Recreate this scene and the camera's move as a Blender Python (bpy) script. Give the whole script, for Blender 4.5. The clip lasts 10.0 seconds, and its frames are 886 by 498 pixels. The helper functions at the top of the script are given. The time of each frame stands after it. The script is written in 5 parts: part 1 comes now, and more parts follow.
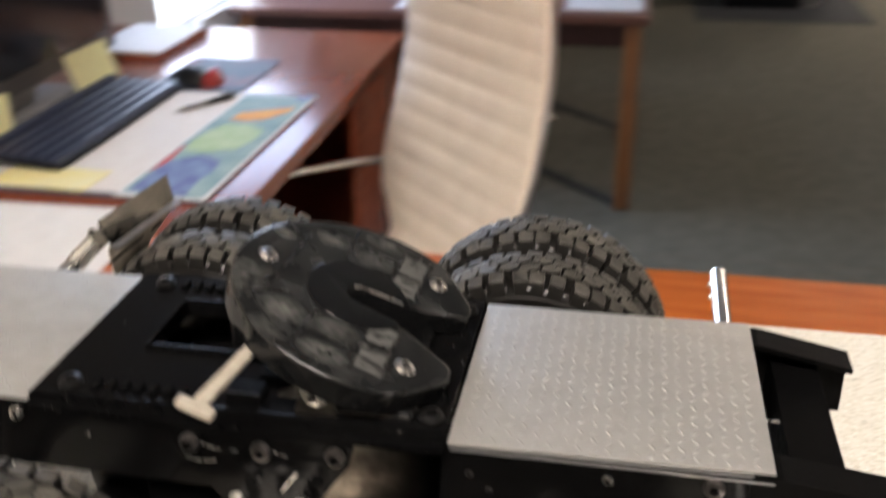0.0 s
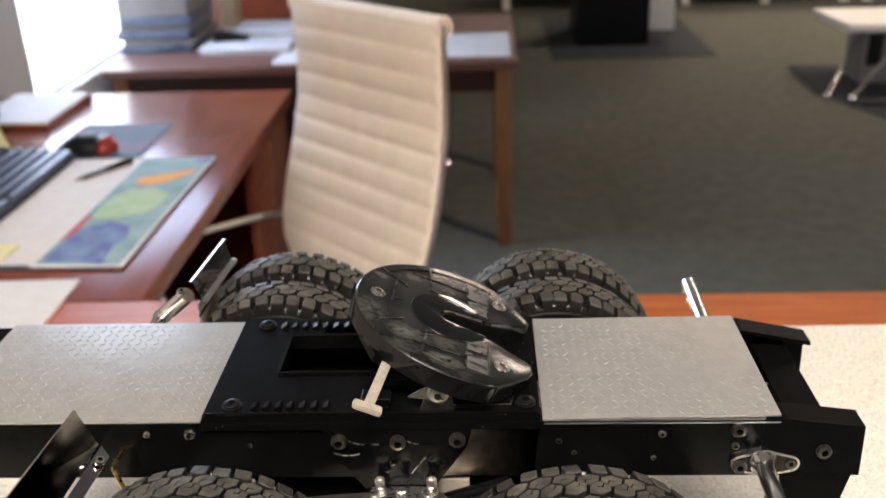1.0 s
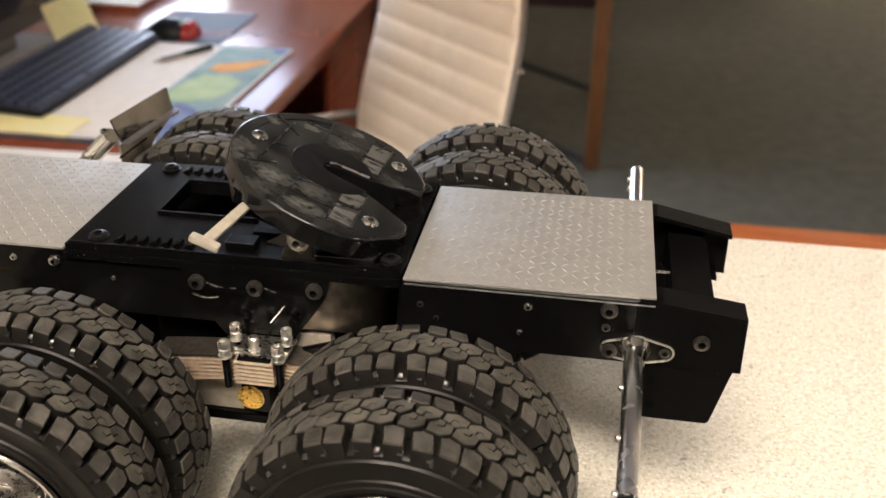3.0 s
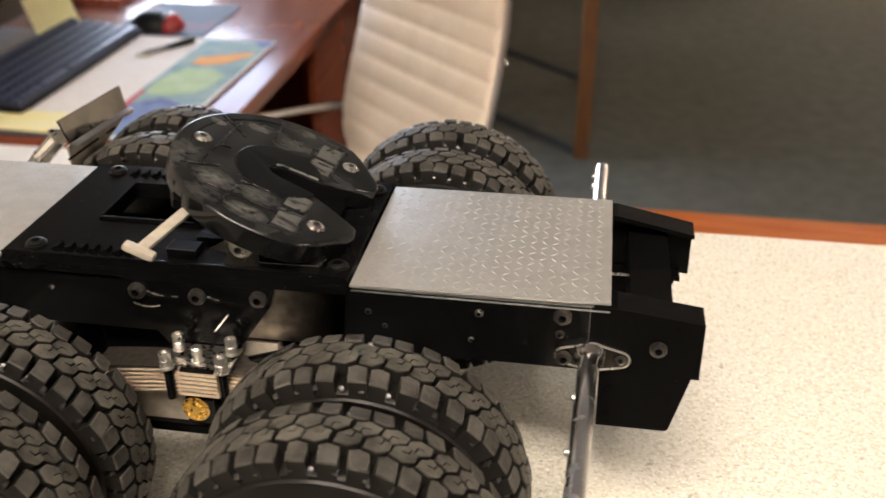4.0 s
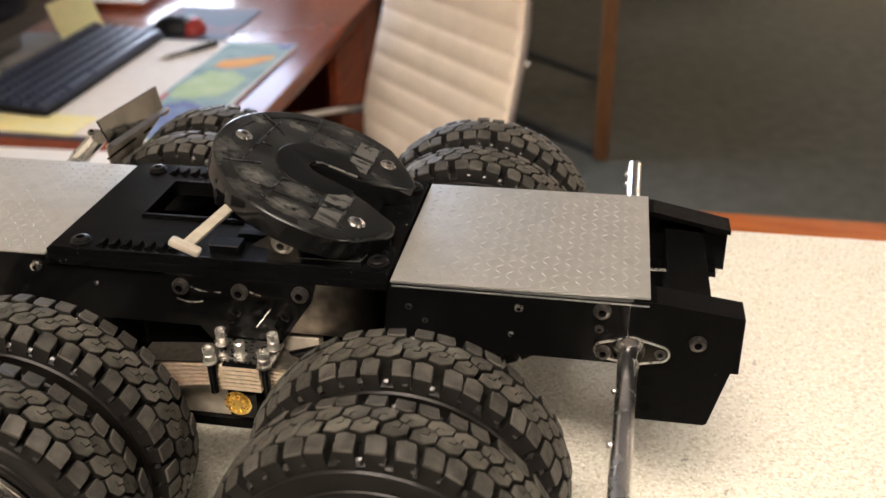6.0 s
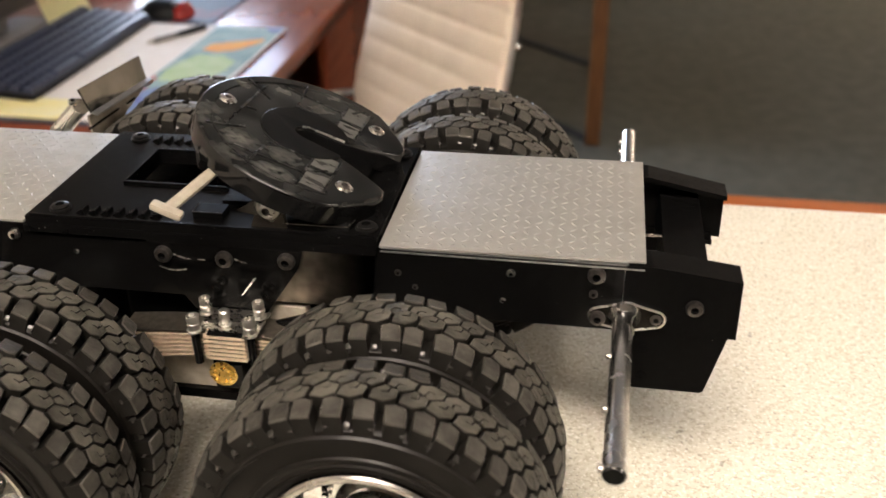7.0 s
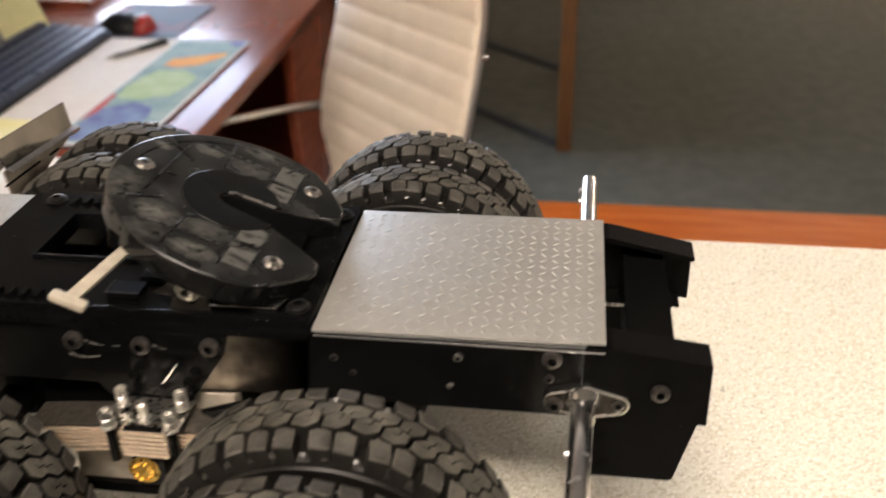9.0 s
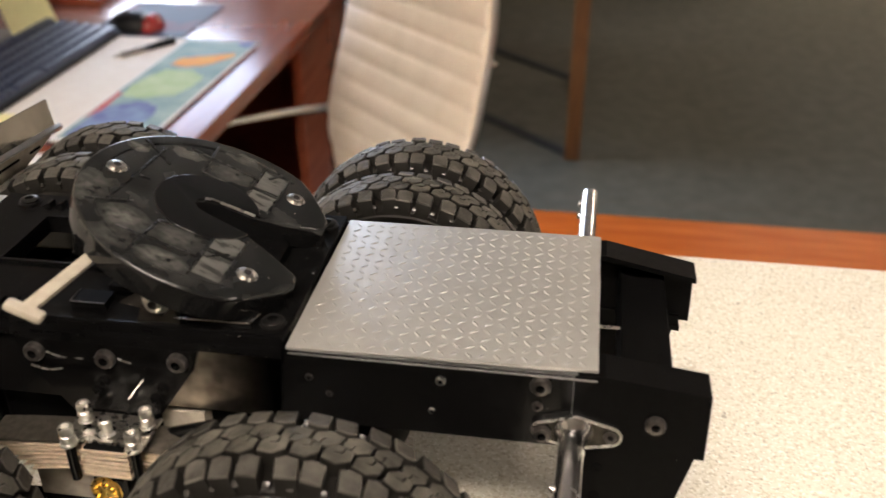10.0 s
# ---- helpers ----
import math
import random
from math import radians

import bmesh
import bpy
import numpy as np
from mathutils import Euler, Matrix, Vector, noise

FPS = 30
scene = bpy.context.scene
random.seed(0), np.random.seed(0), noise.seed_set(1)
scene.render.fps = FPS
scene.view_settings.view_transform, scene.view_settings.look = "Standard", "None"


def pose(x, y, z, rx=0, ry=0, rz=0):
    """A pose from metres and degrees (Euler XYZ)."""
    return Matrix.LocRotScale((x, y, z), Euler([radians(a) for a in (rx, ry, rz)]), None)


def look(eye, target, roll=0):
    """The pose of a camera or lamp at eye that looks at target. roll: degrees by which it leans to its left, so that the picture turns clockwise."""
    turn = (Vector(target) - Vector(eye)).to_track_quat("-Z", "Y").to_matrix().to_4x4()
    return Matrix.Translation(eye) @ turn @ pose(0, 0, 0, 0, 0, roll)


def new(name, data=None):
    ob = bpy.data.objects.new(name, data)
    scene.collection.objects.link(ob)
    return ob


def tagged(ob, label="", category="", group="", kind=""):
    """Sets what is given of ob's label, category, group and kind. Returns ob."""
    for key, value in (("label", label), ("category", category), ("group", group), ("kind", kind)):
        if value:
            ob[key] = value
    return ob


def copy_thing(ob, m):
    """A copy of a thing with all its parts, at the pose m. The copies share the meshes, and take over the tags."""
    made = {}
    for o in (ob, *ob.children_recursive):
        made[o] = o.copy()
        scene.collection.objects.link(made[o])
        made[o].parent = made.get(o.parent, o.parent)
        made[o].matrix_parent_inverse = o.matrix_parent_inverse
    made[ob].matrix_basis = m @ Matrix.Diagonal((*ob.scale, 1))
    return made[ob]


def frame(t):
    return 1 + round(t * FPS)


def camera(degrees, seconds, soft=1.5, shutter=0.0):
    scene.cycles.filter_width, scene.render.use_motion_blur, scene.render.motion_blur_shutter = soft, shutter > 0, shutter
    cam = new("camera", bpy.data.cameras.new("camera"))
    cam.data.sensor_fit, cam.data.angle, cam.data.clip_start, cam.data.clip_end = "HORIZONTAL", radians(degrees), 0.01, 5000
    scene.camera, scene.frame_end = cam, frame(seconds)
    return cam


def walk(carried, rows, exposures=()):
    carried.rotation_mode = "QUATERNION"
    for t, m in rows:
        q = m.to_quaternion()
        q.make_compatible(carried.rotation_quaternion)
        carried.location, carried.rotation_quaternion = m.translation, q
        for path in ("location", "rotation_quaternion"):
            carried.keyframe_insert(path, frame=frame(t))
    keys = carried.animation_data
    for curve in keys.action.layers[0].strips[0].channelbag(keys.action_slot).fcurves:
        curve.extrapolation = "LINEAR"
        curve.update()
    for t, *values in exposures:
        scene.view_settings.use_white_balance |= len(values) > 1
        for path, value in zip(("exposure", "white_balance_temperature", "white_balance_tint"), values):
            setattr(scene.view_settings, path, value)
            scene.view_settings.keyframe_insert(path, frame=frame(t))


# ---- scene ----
cam = camera(50.33, 10.0, soft=1.5, shutter=0.7)
PATH = [
    (0, 0.03358, -0.16419, 0.21107, 11.491, -26.675, -1.157),
    (0.1, 0.02270, -0.17034, 0.21511, 8.756, -25.740, -0.875),
    (0.2, 0.01083, -0.17914, 0.21813, 6.562, -24.866, -0.228),
    (0.3, 0.00413, -0.18602, 0.21838, 4.901, -24.279, -0.763),
    (0.5, -0.00547, -0.20547, 0.22383, 2.213, -24.415, -1.456),
    (0.7, -0.01501, -0.21692, 0.22080, 2.445, -24.636, -0.629),
    (1, -0.01560, -0.23544, 0.24049, 2.918, -24.183, -2.081),
    (1.3, -0.00534, -0.22993, 0.23760, 2.311, -24.612, -3.205),
    (1.5, 0.00585, -0.22600, 0.23807, 0.829, -25.387, -1.038),
    (1.7, 0.01710, -0.22073, 0.23335, 3.186, -26.468, 0.206),
    (1.8, 0.01791, -0.21956, 0.23430, 4.258, -27.207, -1.015),
    (1.9, 0.02583, -0.22579, 0.23085, 6.693, -28.025, -1.130),
    (2, 0.03084, -0.22652, 0.22384, 7.802, -28.423, -1.403),
    (2.2, 0.04057, -0.22389, 0.21723, 8.791, -28.845, -0.786),
    (3.3, 0.05208, -0.22215, 0.21385, 9.889, -28.831, 0.051),
    (3.5, 0.05473, -0.21892, 0.21587, 10.064, -29.019, -0.221),
    (4, 0.06077, -0.21061, 0.21274, 9.381, -29.444, -0.280),
    (4.5, 0.06478, -0.20949, 0.21207, 9.059, -29.465, -0.248),
    (5, 0.05061, -0.21402, 0.20936, 10.033, -29.170, -0.650),
    (5.2, 0.05306, -0.21732, 0.21462, 10.430, -29.085, -0.770),
    (6.3, 0.05540, -0.21380, 0.21140, 10.600, -29.340, -1.080),
    (6.5, 0.05325, -0.21342, 0.21044, 10.567, -29.384, -1.148),
    (7, 0.05517, -0.21193, 0.20356, 10.060, -30.021, -0.999),
    (7.5, 0.05902, -0.21480, 0.20650, 9.919, -30.145, -0.996),
    (8, 0.05362, -0.21245, 0.20714, 9.911, -30.122, -1.332),
    (8.5, 0.05358, -0.19888, 0.20470, 9.522, -30.149, -1.735),
    (9, 0.05915, -0.18078, 0.20780, 8.346, -29.858, -1.288),
    (9.5, 0.06472, -0.17033, 0.20374, 7.934, -29.564, -0.880),
    (10, 0.06223, -0.16709, 0.20288, 8.830, -29.501, -0.095),
]


def eye_pose(x, y, z, yaw, pitch, roll):
    """Eye, heading to the left from +y, upward tilt and lean, in metres and degrees."""
    return pose(x, y, z, 0, 0, yaw) @ pose(0, 0, 0, 90 + pitch) @ pose(0, 0, 0, 0, 0, roll)


# The clip's white balance settles from cool to warm over the first two seconds.
BALANCE = ((0, 0, 6060, 10), (0.5, 0, 6020, 10), (1, 0, 6120, 10), (1.5, 0, 6330, 10), (2, 0, 6440, 10), (2.6, 0, 6500, 10))
walk(cam, [(row[0], eye_pose(*row[1:])) for row in PATH], BALANCE)

# ---- levels and scale ----
K = 0.00079                 # one model unit of the truck, in metres
COUNTER = -0.0095           # top of the counter
DESK = COUNTER - 0.30       # desk tops
FLOOR = COUNTER - 1.05
TABLE = FLOOR + 0.63        # wooden side table
CEILING = FLOOR + 2.70

# ---- light ----
cam.data.dof.use_dof = True
cam.data.dof.focus_distance = 0.27
cam.data.dof.aperture_fstop = 18.0

world = bpy.data.worlds.new("outside")
scene.world = world
world.use_nodes = True
sky = world.node_tree.nodes.new("ShaderNodeTexSky")
sky.sky_type, sky.sun_disc = "NISHITA", False
sky.sun_elevation, sky.sun_rotation = radians(40), radians(200)
backing = world.node_tree.nodes["Background"]
backing.inputs[1].default_value = 0.12
world.node_tree.links.new(sky.outputs[0], backing.inputs[0])
scene.view_settings.exposure = 0.0


def area_lamp(name, m, sx, sy, watts, colour):
    data = bpy.data.lights.new(name, "AREA")
    data.shape, data.size, data.size_y, data.energy, data.color = "RECTANGLE", sx, sy, watts, colour
    ob = new(name, data)
    ob.matrix_basis = m
    return tagged(ob, kind="structure")


WARM = (1.0, 0.86, 0.735)
COOL = (0.62, 0.74, 1.0)
area_lamp("window_light", look((-1.235, 2.665, 0.28), (0.0, 2.065, -0.9)), 0.74, 1.35, 33, COOL)


# ---- materials ----
def material(name, colour, rough=0.5, metal=0.0, colour2=None, scale=60.0, detail=4.0, bump=0.0, bump_scale=None,
             rough2=None, coat=0.0, stretch=(1, 1, 1), spread=(0.35, 0.65), specular=0.5):
    """A principled surface whose colour and gloss wander between two values, at a scale per metre."""
    m = bpy.data.materials.new(name)
    m.use_nodes = True
    nodes, links = m.node_tree.nodes, m.node_tree.links
    b = nodes["Principled BSDF"]
    b.inputs["Base Color"].default_value = (*colour, 1)
    b.inputs["Roughness"].default_value = rough
    b.inputs["Metallic"].default_value = metal
    b.inputs["Coat Weight"].default_value = coat
    b.inputs["Specular IOR Level"].default_value = specular
    where = nodes.new("ShaderNodeTexCoord")
    squash = nodes.new("ShaderNodeMapping")
    squash.inputs["Scale"].default_value = stretch
    links.new(where.outputs["Object"], squash.inputs["Vector"])
    grain = nodes.new("ShaderNodeTexNoise")
    grain.inputs["Scale"].default_value, grain.inputs["Detail"].default_value = scale, detail
    links.new(squash.outputs[0], grain.inputs["Vector"])
    span = nodes.new("ShaderNodeMapRange")
    span.inputs["From Min"].default_value, span.inputs["From Max"].default_value = spread
    links.new(grain.outputs["Fac"], span.inputs["Value"])
    if colour2:
        mix = nodes.new("ShaderNodeMix")
        mix.data_type = "RGBA"
        mix.inputs["A"].default_value, mix.inputs["B"].default_value = (*colour, 1), (*colour2, 1)
        links.new(span.outputs[0], mix.inputs["Factor"])
        links.new(mix.outputs["Result"], b.inputs["Base Color"])
    if rough2 is not None:
        r = nodes.new("ShaderNodeMapRange")
        r.inputs["To Min"].default_value, r.inputs["To Max"].default_value = rough, rough2
        links.new(span.outputs[0], r.inputs["Value"])
        links.new(r.outputs[0], b.inputs["Roughness"])
    if bump:
        fine = nodes.new("ShaderNodeTexNoise")
        fine.inputs["Scale"].default_value = bump_scale or scale * 6
        fine.inputs["Detail"].default_value = 3
        links.new(squash.outputs[0], fine.inputs["Vector"])
        bp = nodes.new("ShaderNodeBump")
        bp.inputs["Strength"].default_value, bp.inputs["Distance"].default_value = bump, 0.0006
        links.new(fine.outputs["Fac"], bp.inputs["Height"])
        links.new(bp.outputs[0], b.inputs["Normal"])
    return m


def glowing(name, colour, strength):
    m = bpy.data.materials.new(name)
    m.use_nodes = True
    b = m.node_tree.nodes["Principled BSDF"]
    b.inputs["Base Color"].default_value = (*colour, 1)
    b.inputs["Emission Color"].default_value = (*colour, 1)
    b.inputs["Emission Strength"].default_value = strength
    return m


def counter_laminate():
    """Cream laminate with fine tan, grey and dark specks."""
    m = material("speckled_laminate", (0.685, 0.668, 0.585), 0.40, colour2=(0.60, 0.575, 0.485), scale=420, detail=3, bump=0.05, bump_scale=900)
    nodes, links = m.node_tree.nodes, m.node_tree.links
    b = nodes["Principled BSDF"]
    where = next(n for n in nodes if n.bl_idname == "ShaderNodeTexCoord")
    last = b.inputs["Base Color"].links[0].from_socket
    for size, limit, colour, amount in ((780, 0.56, (0.46, 0.42, 0.32), 0.68), (700, 0.66, (0.20, 0.185, 0.14), 0.5), (740, 0.40, (0.80, 0.785, 0.73), -0.9), (230, 0.735, (0.11, 0.10, 0.075), 0.55)):
        n = nodes.new("ShaderNodeTexNoise")
        n.inputs["Scale"].default_value, n.inputs["Detail"].default_value = size, 1.5
        links.new(where.outputs["Object"], n.inputs["Vector"])
        r = nodes.new("ShaderNodeMapRange")
        edge = 0.03 if amount > 0 else -0.03
        r.inputs["From Min"].default_value, r.inputs["From Max"].default_value = limit, limit + edge
        r.inputs["To Max"].default_value = abs(amount)
        links.new(n.outputs["Fac"], r.inputs["Value"])
        mix = nodes.new("ShaderNodeMix")
        mix.data_type = "RGBA"
        mix.inputs["B"].default_value = (*colour, 1)
        links.new(r.outputs[0], mix.inputs["Factor"])
        links.new(last, mix.inputs["A"])
        last = mix.outputs["Result"]
    links.new(last, b.inputs["Base Color"])
    return m


M_COUNTER = counter_laminate()
M_WOOD = material("mahogany_laminate", (0.225, 0.062, 0.031), 0.19, colour2=(0.185, 0.048, 0.025), scale=7, detail=5, stretch=(9, 1, 9), rough2=0.23, specular=0.46)
M_WOOD_X = material("mahogany_laminate_cross_grain", (0.47, 0.118, 0.014), 0.40, colour2=(0.38, 0.086, 0.010), scale=9, detail=6, stretch=(1, 9, 9), rough2=0.5, specular=0.1)
M_OAK = material("varnished_oak", (0.19, 0.085, 0.028), 0.42, colour2=(0.12, 0.05, 0.018), scale=14, detail=5, stretch=(8, 8, 1))
M_TABLETOP = material("brown_table_laminate", (0.11, 0.052, 0.040), 0.35, colour2=(0.085, 0.040, 0.032), scale=10, detail=5, stretch=(1, 8, 8))
M_CARPET = material("loop_carpet", (0.115, 0.114, 0.094), 0.95, colour2=(0.070, 0.071, 0.058), scale=16, detail=9, bump=0.5, bump_scale=500, specular=0.1, spread=(0.15, 0.85))
# Floor mats, and the strips that stand for table leg shadows.
M_MAT_AND_SHADOW = material("dark_grey_mat", (0.040, 0.044, 0.048), 0.9, colour2=(0.03, 0.032, 0.036), scale=90, specular=0.15)
M_WALL = material("painted_plaster", (0.58, 0.55, 0.50), 0.8, colour2=(0.54, 0.51, 0.46), scale=3, bump=0.1, bump_scale=300)
M_UNSEEN_DARK = material("dark_panelling", (0.10, 0.075, 0.055), 0.7, colour2=(0.08, 0.06, 0.045), scale=4)
M_CEIL = material("ceiling_tile", (0.42, 0.41, 0.39), 0.9, colour2=(0.37, 0.36, 0.345), scale=80, bump=0.2, bump_scale=300)
M_LEATHER = material("cream_leatherette", (0.90, 0.81, 0.675), 0.5, colour2=(0.85, 0.76, 0.625), scale=24, bump=0.12, bump_scale=700)
M_CHROME = material("chrome", (0.80, 0.79, 0.77), 0.09, 1.0, colour2=(0.70, 0.69, 0.66), scale=500, rough2=0.18)
M_FLANGE = material("dark_mirror_plate", (0.040, 0.037, 0.033), 0.10, 1.0, colour2=(0.025, 0.023, 0.020), scale=500, rough2=0.20)
M_TUBE = material("polished_tube", (0.92, 0.91, 0.89), 0.23, 1.0, colour2=(0.88, 0.87, 0.85), scale=120, rough2=0.28)
M_STEEL = material("polished_steel", (0.66, 0.64, 0.60), 0.22, 1.0, colour2=(0.52, 0.50, 0.46), scale=700, rough2=0.34)
M_SATIN = material("satin_aluminium", (0.60, 0.60, 0.60), 0.36, 1.0, colour2=(0.52, 0.52, 0.52), scale=300, rough2=0.44)
M_TREAD = material("aluminium_tread_plate", (0.545, 0.54, 0.51), 0.46, 0.82, colour2=(0.505, 0.50, 0.47), scale=160, detail=6, rough2=0.54, bump=0.06, bump_scale=2600)
M_BLACK = material("gloss_black_paint", (0.0022, 0.0022, 0.0022), 0.14, colour2=(0.0035, 0.0035, 0.0035), scale=350, rough2=0.22, specular=0.13)
M_GLOSS = material("wet_gloss_black", (0.003, 0.003, 0.003), 0.06, colour2=(0.004, 0.004, 0.004), scale=300, rough2=0.12, specular=0.5)
M_ANOD = material("black_anodised_metal", (0.0017, 0.0017, 0.0018), 0.40, colour2=(0.0028, 0.0028, 0.0028), scale=420, rough2=0.50, bump=0.05, bump_scale=3500, specular=0.035)
M_BASE = material("black_moulded_plastic", (0.0022, 0.0022, 0.0024), 0.20, colour2=(0.0035, 0.0035, 0.0035), scale=420, rough2=0.26, specular=0.06)
M_PLATE5 = material("greased_black_plastic", (0.0075, 0.0078, 0.0078), 0.13, colour2=(0.034, 0.034, 0.033), scale=110, detail=7, rough2=0.32, spread=(0.46, 0.90), bump=0.03, bump_scale=900, specular=0.28)
M_DISH = material("gloss_black_plastic", (0.0035, 0.0036, 0.0038), 0.07, colour2=(0.005, 0.005, 0.005), scale=300, rough2=0.11, specular=0.36)
M_SMEAR = material("grey_grease_smear", (0.022, 0.022, 0.021), 0.20, colour2=(0.12, 0.12, 0.112), scale=340, detail=7, rough2=0.5, spread=(0.30, 0.80), specular=0.3, stretch=(0.4, 1.8, 1))
M_RUBBER = material("tyre_rubber", (0.029, 0.0276, 0.0234), 0.40, colour2=(0.092, 0.086, 0.070), scale=210, detail=7, rough2=0.70, bump=0.7, bump_scale=480, spread=(0.32, 0.68), specular=0.30)
# Darker copy of the tread rubber: shading of the tilted shoulders, in colour.
M_SHOULDER = material("clean_shoulder_rubber", (0.023, 0.0215, 0.0185), 0.40, colour2=(0.068, 0.0635, 0.0543), scale=210, detail=7, rough2=0.66, bump=0.7, bump_scale=480, spread=(0.32, 0.68), specular=0.26)
# Paler rubber that paints the bright lit edge onto each lug.
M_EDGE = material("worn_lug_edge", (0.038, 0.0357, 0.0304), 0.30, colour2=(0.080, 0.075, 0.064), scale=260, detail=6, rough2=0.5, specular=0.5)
# The tread rubber again, darkened to put groove shade on lug flanks.
M_FLANK_SHADE = material("tread_groove_rubber", (0.0065, 0.0060, 0.0051), 0.5, colour2=(0.011, 0.010, 0.0085), scale=300, rough2=0.65, specular=0.14)
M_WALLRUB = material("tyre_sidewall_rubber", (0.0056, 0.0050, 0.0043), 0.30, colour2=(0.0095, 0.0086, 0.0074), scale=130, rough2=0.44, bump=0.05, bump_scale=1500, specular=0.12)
M_NIB = material("polished_rubber_nib", (0.022, 0.021, 0.019), 0.17, colour2=(0.035, 0.033, 0.03), scale=300, specular=0.26)
M_CAST = material("bare_cast_metal", (0.46, 0.41, 0.33), 0.45, 0.35, colour2=(0.17, 0.15, 0.12), scale=110, detail=6, rough2=0.6, spread=(0.36, 0.74), bump=0.1, bump_scale=900)
M_BARREL = material("dark_wheel_barrel", (0.10, 0.098, 0.094), 0.24, 1.0, colour2=(0.07, 0.068, 0.065), scale=300)
M_SCREW = material("black_oxide_screw", (0.12, 0.11, 0.105), 0.32, 0.9, colour2=(0.07, 0.066, 0.062), scale=900)
# Near-black colour that puts shade into sockets, holes and gaps.
M_RECESS_SHADE = material("dark_recess", (0.003, 0.003, 0.003), 0.7, specular=0.02)
M_BRASS = material("polished_brass", (0.78, 0.55, 0.19), 0.22, 1.0, colour2=(0.62, 0.42, 0.12), scale=700, rough2=0.34)
M_LEAF = material("coppery_spring_steel", (0.86, 0.72, 0.55), 0.36, 0.7, colour2=(0.74, 0.60, 0.45), scale=500, rough2=0.46)
M_LEAFTOP = material("brushed_leaf_steel", (0.30, 0.27, 0.23), 0.42, 1.0, colour2=(0.22, 0.2, 0.17), scale=600)
M_GUSSET = material("bare_worn_metal", (0.27, 0.245, 0.21), 0.30, 1.0, colour2=(0.12, 0.108, 0.092), scale=150, detail=2, rough2=0.42)
# Fade to black along x paints how the gloss reflection dies away.
gn, gl = M_GUSSET.node_tree.nodes, M_GUSSET.node_tree.links
gx = gn.new("ShaderNodeSeparateXYZ")
gl.new(next(n for n in gn if n.bl_idname == "ShaderNodeTexCoord").outputs["Object"], gx.inputs[0])
fade = gn.new("ShaderNodeMapRange")
fade.inputs["From Min"].default_value, fade.inputs["From Max"].default_value = -0.021, -0.004
gl.new(gx.outputs[0], fade.inputs["Value"])
fade_mix = gn.new("ShaderNodeMix")
fade_mix.data_type = "RGBA"
fade_mix.inputs["B"].default_value = (0.003, 0.003, 0.003, 1)
gl.new(gn["Principled BSDF"].inputs["Base Color"].links[0].from_socket, fade_mix.inputs["A"])
gl.new(fade.outputs[0], fade_mix.inputs["Factor"])
gl.new(fade_mix.outputs["Result"], gn["Principled BSDF"].inputs["Base Color"])
M_HANDLE = material("grey_white_plastic", (0.36, 0.325, 0.262), 0.46, colour2=(0.29, 0.26, 0.21), scale=260)
M_CLEAR = material("brushed_bright_sheet", (0.48, 0.47, 0.44), 0.06, 1.0, colour2=(0.34, 0.335, 0.31), scale=60, rough2=0.14)
M_PAPER = material("white_paper", (0.80, 0.79, 0.76), 0.75, colour2=(0.75, 0.74, 0.71), scale=30)
M_PAD = material("cream_blotter_paper", (0.78, 0.74, 0.68), 0.7, colour2=(0.74, 0.69, 0.63), scale=40)
M_NOTE = material("yellow_note_paper", (0.86, 0.82, 0.50), 0.7, colour2=(0.82, 0.78, 0.46), scale=60)
M_YELLOW = material("bright_yellow_paper", (0.86, 0.76, 0.30), 0.7, colour2=(0.86, 0.80, 0.46), scale=22)
M_KEYTOP = material("blue_black_keycap", (0.022, 0.028, 0.052), 0.34, colour2=(0.032, 0.040, 0.070), scale=90, specular=0.5)
M_KEY = material("black_key_plastic", (0.005, 0.0053, 0.0065), 0.45, colour2=(0.007, 0.0075, 0.009), scale=300, specular=0.2)
M_BEZEL = material("dark_grey_bezel", (0.060, 0.053, 0.052), 0.4, colour2=(0.050, 0.045, 0.045), scale=200)
M_SCREEN = material("dark_glossy_screen", (0.008, 0.009, 0.012), 0.16, colour2=(0.010, 0.011, 0.014), scale=20)
M_GREYPL = material("grey_plastic", (0.20, 0.19, 0.185), 0.5, colour2=(0.16, 0.155, 0.15), scale=50)
M_NAVY = material("dark_blue_cloth_pad", (0.030, 0.038, 0.058), 0.7, colour2=(0.05, 0.055, 0.075), scale=60)
M_MOUSEPAD = material("printed_mouse_pad", (0.035, 0.045, 0.070), 0.6, colour2=(0.17, 0.045, 0.055), scale=9, detail=3, spread=(0.52, 0.66), specular=0.25)
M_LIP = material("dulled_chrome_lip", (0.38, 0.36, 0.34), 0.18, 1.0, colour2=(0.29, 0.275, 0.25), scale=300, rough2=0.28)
M_NUT = material("bright_plated_nut", (0.90, 0.88, 0.84), 0.26, 1.0, colour2=(0.80, 0.78, 0.73), scale=500, rough2=0.34)
M_DARKSCREW = material("black_socket_screw", (0.010, 0.0095, 0.009), 0.36, 0.2, colour2=(0.007, 0.007, 0.007), scale=900, specular=0.14)
M_RED = material("red_gloss_plastic", (0.30, 0.022, 0.022), 0.25, colour2=(0.3, 0.02, 0.02), scale=80)
M_MELAMINE = material("white_melamine", (0.74, 0.72, 0.68), 0.4, colour2=(0.70, 0.68, 0.64), scale=12)
M_BLUEBOOK = material("slate_blue_card", (0.034, 0.046, 0.078), 0.26, colour2=(0.085, 0.105, 0.15), scale=14, rough2=0.5)
